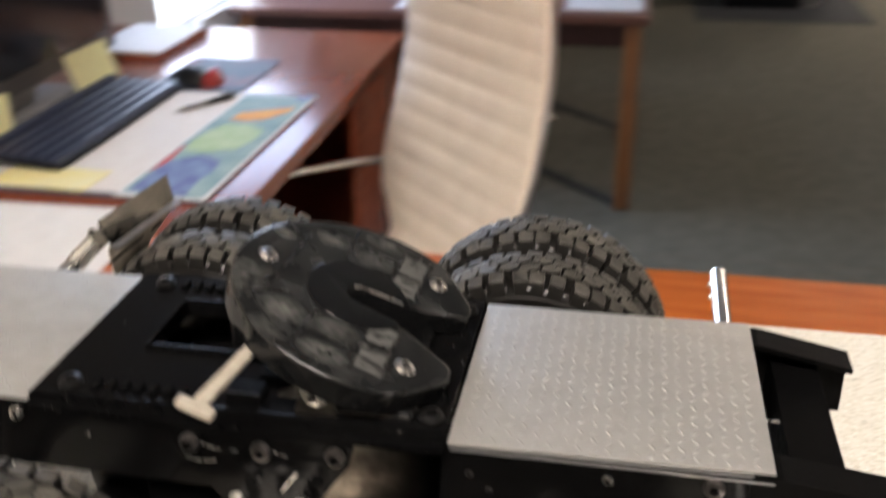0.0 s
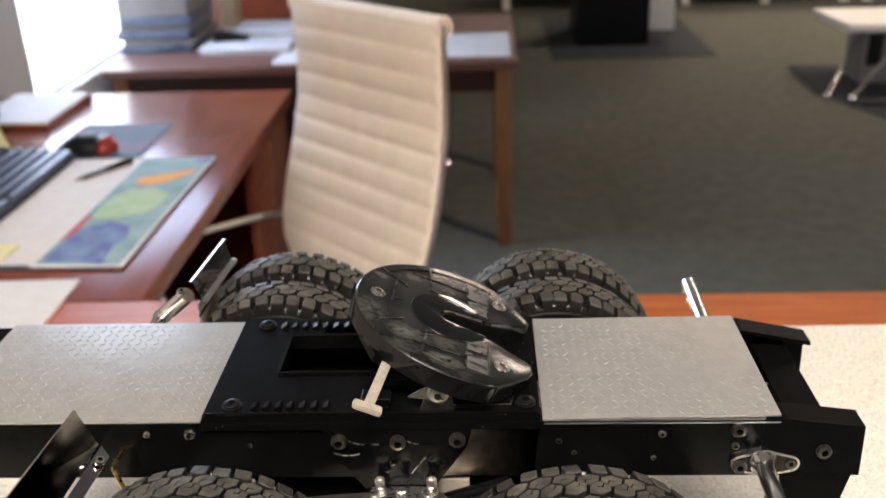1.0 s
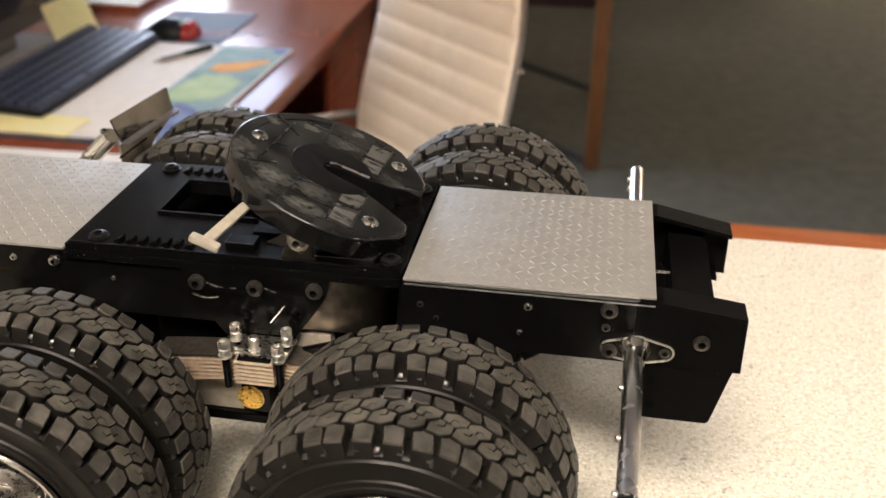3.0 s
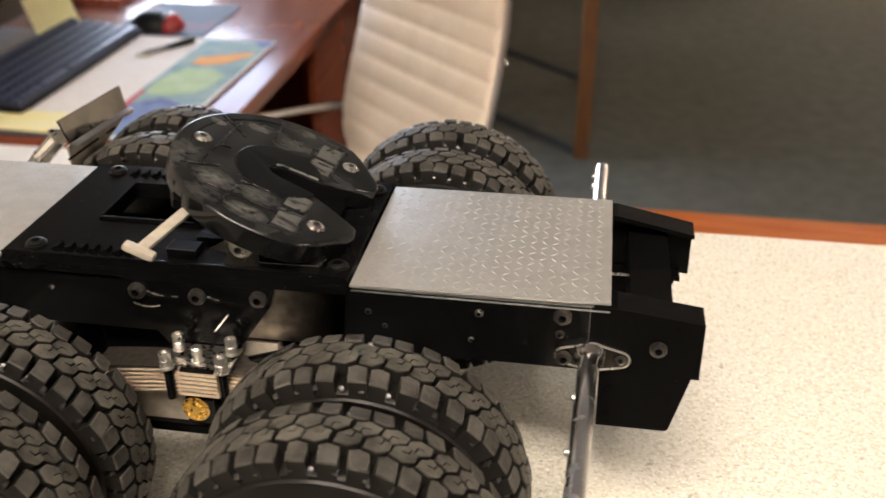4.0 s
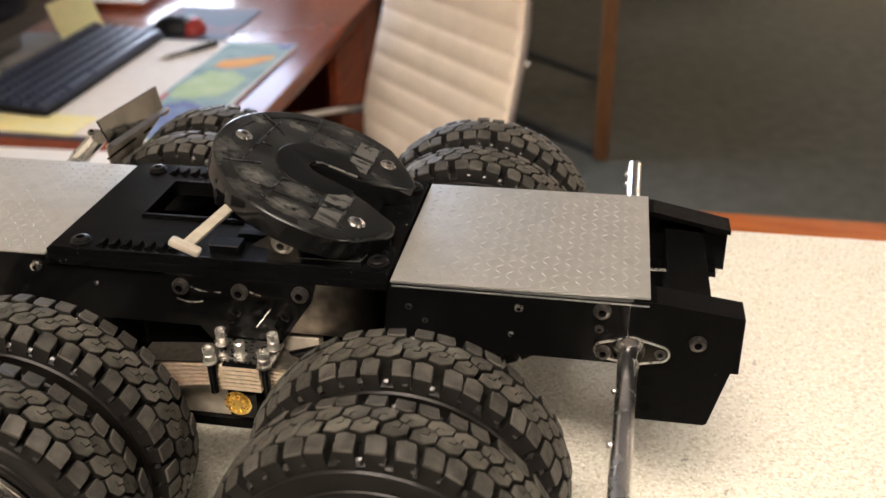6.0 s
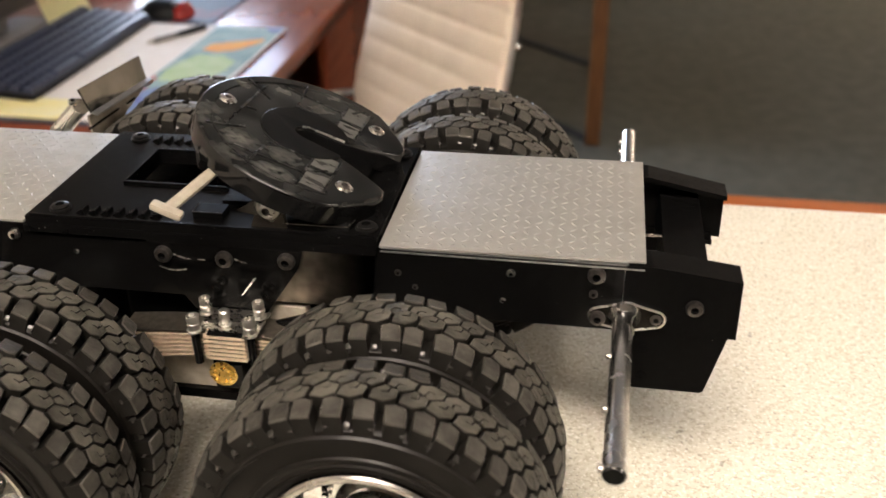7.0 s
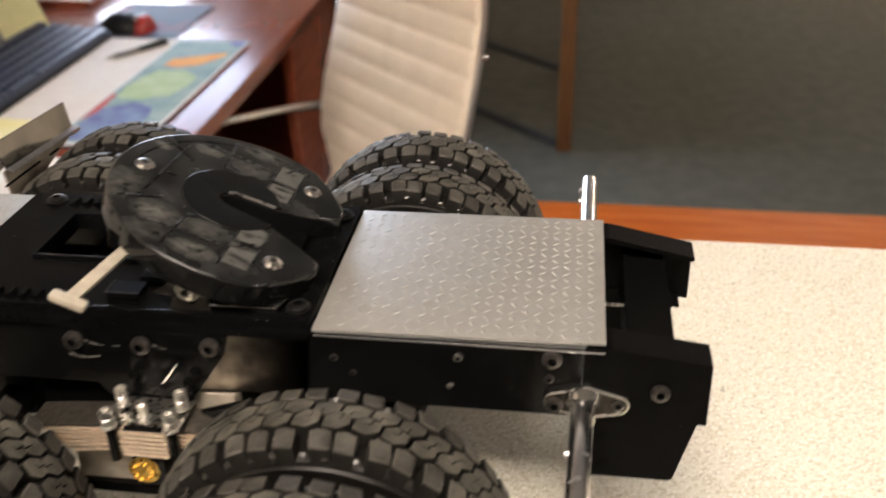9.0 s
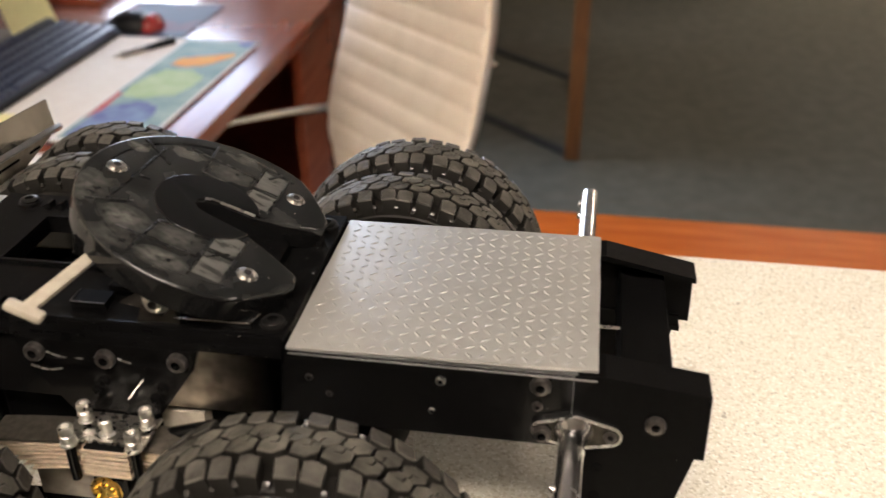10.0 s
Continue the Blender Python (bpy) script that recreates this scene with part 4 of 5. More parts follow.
# Tread plates: raised bars in alternating directions.
def tread_plate(x0, x1, label):
    bm = bmesh.new()
    box(bm, x0, x1, -0.3, WIDE + 0.3, 99.0, 100.0, 0.22, 2)
    pitch = 4.0
    nx, ny = int((x1 - x0 - 2) / pitch), int((WIDE - 2) / pitch)
    ox, oy = x0 + (x1 - x0 - (nx - 1) * pitch) / 2, (WIDE - (ny - 1) * pitch) / 2
    for i in range(nx):
        for j in range(ny):
            a = radians(38) if (i + j) % 2 else radians(-50)
            c, s = math.cos(a), math.sin(a)
            px, py = ox + i * pitch, oy + j * pitch

            def at(u, w, h):
                return bm.verts.new((px + u * c - w * s, py + u * s + w * c, 99.98 + h))

            rim = [at(-1.75, 0, 0), at(-0.7, -0.64, 0), at(0.7, -0.64, 0), at(1.75, 0, 0), at(0.7, 0.64, 0), at(-0.7, 0.64, 0)]
            crown = [at(-0.8, 0, 0.25), at(0.8, 0, 0.25)]
            bm.faces.new((rim[0], rim[1], crown[0]))
            bm.faces.new((rim[1], rim[2], crown[1], crown[0]))
            bm.faces.new((rim[2], rim[3], crown[1]))
            bm.faces.new((rim[3], rim[4], crown[1]))
            bm.faces.new((rim[4], rim[5], crown[0], crown[1]))
            bm.faces.new((rim[5], rim[0], crown[0]))
    if x0 > 0:      # the rear deck sits a touch askew
        for v in bm.verts:
            f = v.co.x / x1
            v.co.z += 0.4 * f
            if v.co.y < 0.6:
                v.co.y += 1.3 * f
    return tpart("deck_plate", bm, M_TREAD, label, angle=24)


tread_plate(0.3, 88.9, "square silver tread plate deck behind the fifth wheel")
tread_plate(-238, -130.4, "silver tread plate deck ahead of the fifth wheel")
bm = bmesh.new()
box(bm, 0.8, 88.4, 0.3, WIDE - 0.3, 98.45, 98.75)
for side in (0, 1):
    box(bm, 0.8, 88.7, across(side, -0.55), across(side, -0.05), 97.5, 98.0, 0.1)
tpart("deck_underlay", bm, M_SATIN, smooth=False)

# Fifth wheel base.
bm = bmesh.new()
HOLES = [(-105, -64, 31, 60), (-92, -64, 64, 72)]
plate_with_holes(bm, -129.6, -0.6, 0.3, 77.7, 99.0, 101.6, HOLES)
plate_with_holes(bm, -129.8, -0.5, -1.6, WIDE + 1.6, 96.4, 98.9, HOLES)
base = tpart("fifth_wheel_base", bm, M_BASE, "black moulded base plate with rectangular openings", smooth=False)
bm = bmesh.new()
for x0, x1, y0, y1 in ((-106, -64, 29.6, 31), (-106, -105, 31, 60), (-106, -64, 60, 61)):
    box(bm, x0, x1, y0, y1, 101.6, 102.7, 0.25)
box(bm, -62, -4, 18, 23, 101.6, 103.4, 0.5)
box(bm, -62, -4, 55, 60, 101.6, 103.4, 0.5)
box(bm, -128.5, -1.5, 0.9, 2.2, 101.6, 102.3, 0.3)
tpart("raised_edge", bm, M_BASE, parent=base, smooth=False)
# Black sheet added for the darkness below the base openings.
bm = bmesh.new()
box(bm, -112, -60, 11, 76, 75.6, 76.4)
tpart("recess_floor", bm, M_RECESS_SHADE, parent=base, smooth=False)
for yc in (7.0, 71.0):
    for i in range(7):
        x = -112.5 + i * 4.7
        bm = bmesh.new()
        prism(bm, [(x, 101.5), (x + 3.4, 101.5), (x + 3.2, 103.1), (x + 2.6, 103.1)], lambda u, v, h: (u, h, v), yc - 2.4, yc + 2.0)
        tpart("ratchet_tooth", bm, M_BASE, parent=base, smooth=False)
bm = bmesh.new()
box(bm, -35.5, -11, 4.2, 12.5, 101.6, 103.6, 0.6)
tpart("guide_strip", bm, M_DISH, parent=base)
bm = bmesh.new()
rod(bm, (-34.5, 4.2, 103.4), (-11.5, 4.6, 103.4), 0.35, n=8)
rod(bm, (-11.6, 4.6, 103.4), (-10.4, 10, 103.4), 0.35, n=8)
tpart("strip_edge", bm, M_LIP, "thin bright edge of the guide strip", parent=base)
bm = bmesh.new()
box(bm, -69, -58, 8.0, 15.0, 101.6, 103.6)
tpart("latch_block", bm, M_ANOD, "small black latch block", parent=base, smooth=False)
for a, b in (((-69, 8.0, 103.6), (-58, 8.0, 103.6)), ((-69, 8.0, 103.6), (-69, 15.0, 103.6))):
    bm = bmesh.new()
    rod(bm, a, b, 0.22, n=8)
    tpart("block_edge", bm, M_SCREW, parent=base)
for x, y in ((-119.5, 7.5), (-5.8, 8.2), (-118.5, 71.5), (-5.8, 69.8)):
    bm = bmesh.new()
    rod(bm, (x, y, 101.4), (x, y, 102.3), 3.9, n=20)
    screw(bm, (x, y, 102.2), (0, 0, 1), 3.3, 1.2)
    tpart("base_screw", bm, [M_DARKSCREW, M_RECESS_SHADE], parent=base)

# Pivot brackets.
for side in (0, 1):
    bm = bmesh.new()
    prism(bm, [(-46, 101.6), (-33, 101.6), *((-39 + 4.6 * math.cos(radians(a)), 109.2 + 4.6 * math.sin(radians(a))) for a in range(-10, 191, 20))], lambda u, v, h: (u, across(side, h), v), 4.0, 6.0, 0.0)
    ear = tpart("pivot_bracket", bm, M_GUSSET, "dark metal pivot bracket", smooth=False)
    bm = bmesh.new()
    prism(bm, [(-50.6, 107.6), (-43.0, 112.6), (-36.7, 111.4), (-31.6, 110.1), (-38.0, 103.8), (-43.0, 106.3)], lambda u, v, h: (u, across(side, h), v), 3.5, 3.9)
    tpart("pivot_clip", bm, M_LIP, "bright thin pivot clip", parent=ear, smooth=False)
    bm = bmesh.new()
    out = -1 if side == 0 else 1
    rod(bm, (-39, across(side, 3.4), 109.2), (-39, across(side, 4.2), 109.2), 4.2, n=20)
    screw(bm, (-39, across(side, 3.4), 109.2), (0, out, 0), 3.1, 2.4)
    tpart("pivot_bolt", bm, [M_NUT, M_SCREW], parent=ear)

# The fifth wheel's own frame: s runs down to the rear, w across, n out of its top face.
DOWN = Vector((50.0, 0, -20.9)).normalized()
UP = Vector((-DOWN.z, 0, DOWN.x))
CENTRE = Vector((-63.8, 40.0, 133.8))


def disc(s, w, n):
    return CENTRE + DOWN * s + Vector((0, w, 0)) + UP * n


def add_smears(m, smears):
    """Soft pale patches of old grease on the plate's face: (s, w, half sizes, strength)."""
    nodes, links = m.node_tree.nodes, m.node_tree.links
    b = nodes["Principled BSDF"]
    where = nodes.new("ShaderNodeTexCoord")
    grain = nodes.new("ShaderNodeTexNoise")
    grain.inputs["Scale"].default_value, grain.inputs["Detail"].default_value = 430, 7
    wipe = nodes.new("ShaderNodeMapping")
    wipe.inputs["Rotation"].default_value = (0, 0, 0.5)
    wipe.inputs["Scale"].default_value = (0.8, 1.25, 1)
    links.new(where.outputs["Object"], wipe.inputs["Vector"])
    links.new(wipe.outputs[0], grain.inputs["Vector"])
    patchy = nodes.new("ShaderNodeMapRange")
    patchy.inputs["From Min"].default_value, patchy.inputs["From Max"].default_value = 0.28, 0.74
    links.new(grain.outputs["Fac"], patchy.inputs["Value"])
    last = b.inputs["Base Color"].links[0].from_socket
    for u, w, ru, rw, amount in smears:
        spot = nodes.new("ShaderNodeMapping")
        spot.vector_type = "TEXTURE"
        spot.inputs["Location"].default_value = disc(u, w, 0) * K
        spot.inputs["Rotation"].default_value = (0, math.atan2(20.9, 50.0), 0)
        spot.inputs["Scale"].default_value = (ru * K, rw * K, 8 * K)
        links.new(where.outputs["Object"], spot.inputs["Vector"])
        ball = nodes.new("ShaderNodeTexGradient")
        ball.gradient_type = "SPHERICAL"
        links.new(spot.outputs[0], ball.inputs["Vector"])
        power = nodes.new("ShaderNodeMath")
        power.operation = "MULTIPLY"
        power.inputs[1].default_value = amount * 2.5
        links.new(ball.outputs["Fac"], power.inputs[0])
        rough = nodes.new("ShaderNodeMath")
        rough.operation, rough.use_clamp = "MULTIPLY", True
        links.new(power.outputs[0], rough.inputs[0])
        links.new(patchy.outputs[0], rough.inputs[1])
        mix = nodes.new("ShaderNodeMix")
        mix.data_type = "RGBA"
        mix.inputs["B"].default_value = (0.085, 0.085, 0.079, 1)
        links.new(rough.outputs[0], mix.inputs["Factor"])
        links.new(last, mix.inputs["A"])
        last = mix.outputs["Result"]
    links.new(last, b.inputs["Base Color"])


add_smears(M_PLATE5, ((0, 16.7, 5, 4, 0.7), (14.5, 24.3, 8, 5, 0.55), (12.9, -22.9, 9, 7, 0.7), (29.5, -34.0, 9, 5, 0.85), (28.5, -21.5, 12, 7, 0.4), (31, 36.5, 12, 6, 0.5), (-2, -15, 9, 14, 0.35), (30, 23, 11, 7, 0.35), (14, -33, 9, 6, 0.3)))


def horseshoe():
    """Outline of the top plate, with the throat open to the rear."""
    pts = []
    for i in range(37):
        a = radians(66 + (294 - 66) * i / 36)
        pts.append((34 + 43 * math.cos(a), 43 * math.sin(a)))
    half_end = [(56.5, 34.6), (61.5, 28.6), (65.0, 24.0), (66.8, 20.4), (66.4, 15.8), (64.6, 14.0), (53, 8.0), (45, 5.0), (33, 4.3), (29.2, 3.4), (27.4, 1.4)]
    pts += [(u, -w) for u, w in half_end] + half_end[::-1]
    return pts


bm = bmesh.new()
rounded_plate(bm, horseshoe(), disc, -8.5, 0.0, 1.5)
for f in bm.faces:
    f.normal_update()
    f.material_index = 0 if abs(f.normal.dot(UP)) > 0.5 else 1
fifth = tpart("fifth_wheel", bm, [M_PLATE5, M_DISH], "tilted black fifth wheel plate with pale grease smears")
bm = bmesh.new()
inner = [(31 + 17 * math.cos(radians(a)), 17 * math.sin(radians(a))) for a in range(24, 337, 8)]
rounded_plate(bm, inner + [(46.5, -5.9), (33, -4.5), (29.0, -3.6), (27.0, -1.5), (27.0, 1.5), (29.0, 3.6), (33, 4.5), (46.5, 5.9)], disc, -0.5, 0.55, 0.5)
tpart("throat_dish", bm, M_DISH, "smooth glossy throat", parent=fifth)
bm = bmesh.new()
bent_bar(bm, [disc(28.6, 3.0, 0.35), disc(30.5, 4.0, 0.4), disc(37, 4.6, 0.4), disc(44.8, 5.3, 0.3)], 0.45, 8)
tpart("jaw_edge", bm, M_STEEL, "polished jaw edge", parent=fifth)
for w0 in (-1, 1):
    bm = bmesh.new()
    box(bm, 12, 56, -11, 11, -15, -7.5, 1.0)
    for v in bm.verts:
        v.co = disc(v.co.x, w0 * 21 + v.co.y, v.co.z)
    tpart("saddle", bm, M_BASE, parent=fifth, smooth=False)
bm = bmesh.new()
prism(bm, [(5, -34), (50, -36), (58, -28), (58, 28), (50, 36), (5, 34), (-2, 20), (-2, -20)], disc, -11.0, -7.4)
tpart("skirt", bm, M_BASE, parent=fifth, smooth=False)


M_RIDGE = material("dark_plastic_seam", (0.004, 0.004, 0.004), 0.2, colour2=(0.010, 0.010, 0.0095), scale=300, rough2=0.34, specular=0.35)


def ridge(a, b, wide=0.75, high=0.4):
    a, b = Vector((*a, 0)), Vector((*b, 0))
    t = (b - a).normalized()
    o = Vector((-t.y, t.x, 0)) * wide / 2
    bm = bmesh.new()
    prism(bm, [(p.x, p.y) for p in (a - o, b - o, b + o, a + o)], disc, -0.1, high, 0.15)
    tpart("ridge", bm, M_RIDGE, parent=fifth)


for w in (-1, 1):
    for a, b in (((0, 22), (12, 13.8)), ((13, 28.2), (38, 27)), ((22, 17.3), (38.6, 15.8)), ((22, 17.2), (20.5, 37)), ((38.4, 15.8), (38.4, 36)), ((47.6, 9.5), (47.8, 34.5)), ((38.6, 21.5), (47.5, 20.5))):
        ridge((a[0], a[1] * w), (b[0], b[1] * w))
    for s0, s1, w0, w1 in ((39.0, 47.2, 10.5, 20.0), (39.0, 47.3, 22.2, 34.0)):
        bm = bmesh.new()
        prism(bm, [(s0, w * w0), (s1, w * w0), (s1, w * w1), (s0, w * w1)], disc, -0.1, 0.14)
        tpart("grease_patch", bm, M_SMEAR, parent=fifth, smooth=False)
ridge((39.8, -25.0), (45.3, -19.5), 0.9, 0.5)
ridge((41.5, 30.0), (44.6, 36.0), 0.9, 0.5)
ridge((5.3, -16.5), (7.3, 22.5))
ridge((7.4, 0.5), (10.8, 1.2))
bm = bmesh.new()
arc = [(34 + 37.8 * math.cos(radians(a)), 37.6 * math.sin(radians(a))) for a in range(66, 295, 6)]
prism(bm, arc + [(34 + (p[0] - 34) * 0.985, p[1] * 0.985) for p in arc[::-1]], disc, -0.1, 0.35)
tpart("rim_ridge", bm, M_PLATE5, parent=fifth, smooth=False)
for s, w in ((0, 0), (53, -25), (53, 25)):
    bm = bmesh.new()
    rod(bm, disc(s, w, -0.4), disc(s, w, 0.25), 3.3, n=20)
    screw(bm, disc(s, w, 0.25), UP, 2.7, 0.8)
    tpart("plate_screw", bm, [M_STEEL, M_SCREW], "bright socket screw", parent=fifth)

# Pull handle.
bm = bmesh.new()
a, b = Vector((10.3, -34, -10.0)), Vector((6.8, -61.5, -11.5))
a += (a - b) * 0.6
t = (b - a).normalized()
low = []
for p in (a, b):
    for ds, dn in ((-1.9, -0.9), (1.9, -0.9), (1.9, 0.9), (-1.9, 0.9)):
        low.append(bm.verts.new(p + Vector((ds, 0, dn))))
for q in ((0, 1, 2, 3), (4, 5, 6, 7), (0, 1, 5, 4), (1, 2, 6, 5), (2, 3, 7, 6), (3, 0, 4, 7)):
    bm.faces.new([low[k] for k in q])
bmesh.ops.bevel(bm, geom=bm.edges[:], offset=0.45, segments=2, profile=0.6, affect="EDGES")
box(bm, 1.2, 12.0, -64.6, -60.6, -13.0, -10.4, 1.2)
for v in bm.verts:
    v.co = disc(v.co.x, v.co.y, v.co.z)
tpart("release_handle", bm, M_HANDLE, "grey-white T-shaped release handle", parent=fifth)

# Mudguard tubes at the tail and flap arms ahead of the wheels.
for side in (0, 1):
    out = -1 if side == 0 else 1
    bm = bmesh.new()
    oval = [(84.2 + 5.6 * math.cos(radians(a)), 80.2 + 5.6 * math.sin(radians(a))) for a in range(62, 119, 8)]
    oval += [(84.2 - 9.4 + 3.1 * math.cos(radians(a)), 80.0 + 3.1 * math.sin(radians(a))) for a in range(105, 256, 15)]
    oval += [(84.2 + 5.6 * math.cos(radians(a)), 80.2 + 5.6 * math.sin(radians(a))) for a in range(242, 299, 8)]
    oval += [(84.2 + 9.4 + 3.1 * math.cos(radians(a)), 80.0 + 3.1 * math.sin(radians(a))) for a in range(-75, 76, 15)]
    prism(bm, oval, lambda u, v, h: (u, across(side, h), v), -1.9, -0.35)
    for f in bm.faces:
        f.normal_update()
        f.material_index = 1 if abs(f.normal.y) > 0.93 else 0
    tube = tpart("tube_flange", bm, [M_TUBE, M_FLANGE], "polished oval tube flange", smooth=False)
    bm = bmesh.new()
    loop = [Vector((u, across(side, -1.95), v)) for u, v in oval]
    for p, q in zip(loop, loop[1:] + loop[:1]):
        rod(bm, p, q, 0.42, n=8)
    tpart("flange_rim", bm, M_NUT, "bright rim of the flange", parent=tube)
    reach, tip = (-79.0, Vector((80.9, 0, 81.4))) if side == 0 else (-71.0, Vector((85.2, 0, 81.6)))
    root = Vector((82.9 if side == 0 else 84.0, 0, 80.6))

    def along(y, dx=0.0, dz=0.0):
        p = root.lerp(tip, (y + 5) / (reach + 5))
        return Vector((p.x + dx, across(side, y), p.z + dz))

    bm = bmesh.new()
    lathe(bm, [(5.6, 0.0), (5.4, 0.8), (4.4, 2.2), (3.7, 4.4), (3.4, 7.0), (3.35, 9.0)], n=28, axis="Y")
    bm.transform(Matrix.Translation((83.4, across(side, -1.8), 80.5)) @ Matrix.Scale(out, 4, (0, 1, 0)))
    tpart("tube_collar", bm, M_CHROME, parent=tube)
    bm = bmesh.new()
    rod(bm, along(-5), along(reach), 3.35, n=32)
    tpart("mudguard_tube", bm, M_TUBE, "polished round mudguard tube", parent=tube)
    bm = bmesh.new()
    rod(bm, along(reach + 0.1), along(reach - 0.7), 3.3, 2.7, n=24)
    tpart("tube_plug", bm, M_GLOSS, parent=tube)
    for y in (-26, -52, -77 if side == 0 else -62):
        bm = bmesh.new()
        screw(bm, along(y, -2.9), (-1, 0, 0.25), 1.35, 1.6, 14)
        tpart("grub_screw", bm, [M_STEEL, M_RECESS_SHADE], parent=tube)
    for x, z in ((74.6, 79.2), (93.8, 79.9)):
        bm = bmesh.new()
        screw(bm, (x, across(side, -1.9), z), (0, out, 0), 2.7 if x < 80 else 2.0, 2.0 if x < 80 else 0.6)
        tpart("flange_screw", bm, [M_SCREW, M_RECESS_SHADE], parent=tube)


def leaf_sheet(bm, corners, thick):
    """A thin flat sheet through four corners."""
    q = [Vector(c) for c in corners]
    n = (q[1] - q[0]).cross(q[3] - q[0]).normalized() * thick
    low = [bm.verts.new(c) for c in q]
    high = [bm.verts.new(c + n) for c in q]
    bm.faces.new(low)
    bm.faces.new(high)
    for k in range(4):
        bm.faces.new((low[k], low[(k + 1) % 4], high[(k + 1) % 4], high[k]))


# Flap arms ahead of the wheels: their bent sheets sit at different angles on the two sides.
bm = bmesh.new()
rod(bm, (-183, WIDE - 1, 82), (-184, 115, 83), 3.4, n=20)
rod(bm, (-184.5, 115.5, 82.4), (-166.5, 109, 99), 4.4, 4.0, n=20)
arm = tpart("flap_arm", bm, M_CHROME, "polished flap arm and clamp")
tl, tr, br, bl = Vector((-161.5, 101, 110)), Vector((-160.5, 159, 106.6)), Vector((-157.6, 157, 95.2)), Vector((-158.6, 103, 98.2))
bm = bmesh.new()
leaf_sheet(bm, (bl, br, tr, tl), 0.9)
tpart("flap_bracket", bm, M_CLEAR, "shiny angled flap bracket", parent=arm, smooth=False)
bm = bmesh.new()
leaf_sheet(bm, (bl, bl + Vector((3.2, 0, -1.2)), br + Vector((3.2, 1.5, -1.2)), br), 0.8)
rod(bm, br + Vector((1.4, -4, -1.2)), br + Vector((1.4, 3.0, -1.6)), 1.6, n=14)
tpart("bracket_flange", bm, M_SATIN, parent=arm, smooth=False)
bm = bmesh.new()
fin = [(103, 97), (156, 95.5), (157, 90), (136, 85.5), (126, 79), (119, 68), (104, 67), (104, 82)]
prism(bm, fin, lambda u, v, h: (-160.4 + h, u, v), 0, 0.9)
tpart("flap_stay", bm, M_CAST, parent=arm, smooth=False)
# Slots drawn as black rods, with their shade as colour.
for y0, z0, y1, z1 in ((101, 91.4, 129, 90.2), (138, 89.4, 146, 89.2)):
    bm = bmesh.new()
    rod(bm, (-159.2, y0, z0), (-159.2, y1, z1), 0.55, n=8)
    tpart("slot", bm, M_RECESS_SHADE, parent=arm)
for p in ((-182.0, 112.5, 87.6), (-169.0, 107.5, 101.0), (-173.5, 112, 95.0)):
    bm = bmesh.new()
    screw(bm, p, (0.3, -0.3, 1), 2.0, 1.6, 12)
    tpart("arm_screw", bm, [M_CHROME, M_RECESS_SHADE], parent=arm)
bm = bmesh.new()
rod(bm, (-176, 1, 88), (-168, -22, 100), 3.4, n=20)
arm = tpart("flap_arm", bm, M_CHROME, "polished flap arm")
bm = bmesh.new()
leaf_sheet(bm, ((-162, -19, 103), (-164, -66, 102), (-171, -66, 117), (-168, -19, 118)), 0.9)
leaf_sheet(bm, ((-161, -19, 102.6), (-157, -23, 100.5), (-159, -66, 99.5), (-163, -66, 101.6)), 0.9)
tpart("flap_bracket", bm, M_CLEAR, "shiny angled flap bracket", parent=arm, smooth=False)
for p in ((-158.6, -28, 102), (-159.6, -50, 101.4)):
    bm = bmesh.new()
    screw(bm, p, (0.5, -0.1, 1), 2.0, 1.6, 12)
    tpart("arm_screw", bm, [M_CHROME, M_RECESS_SHADE], parent=arm)

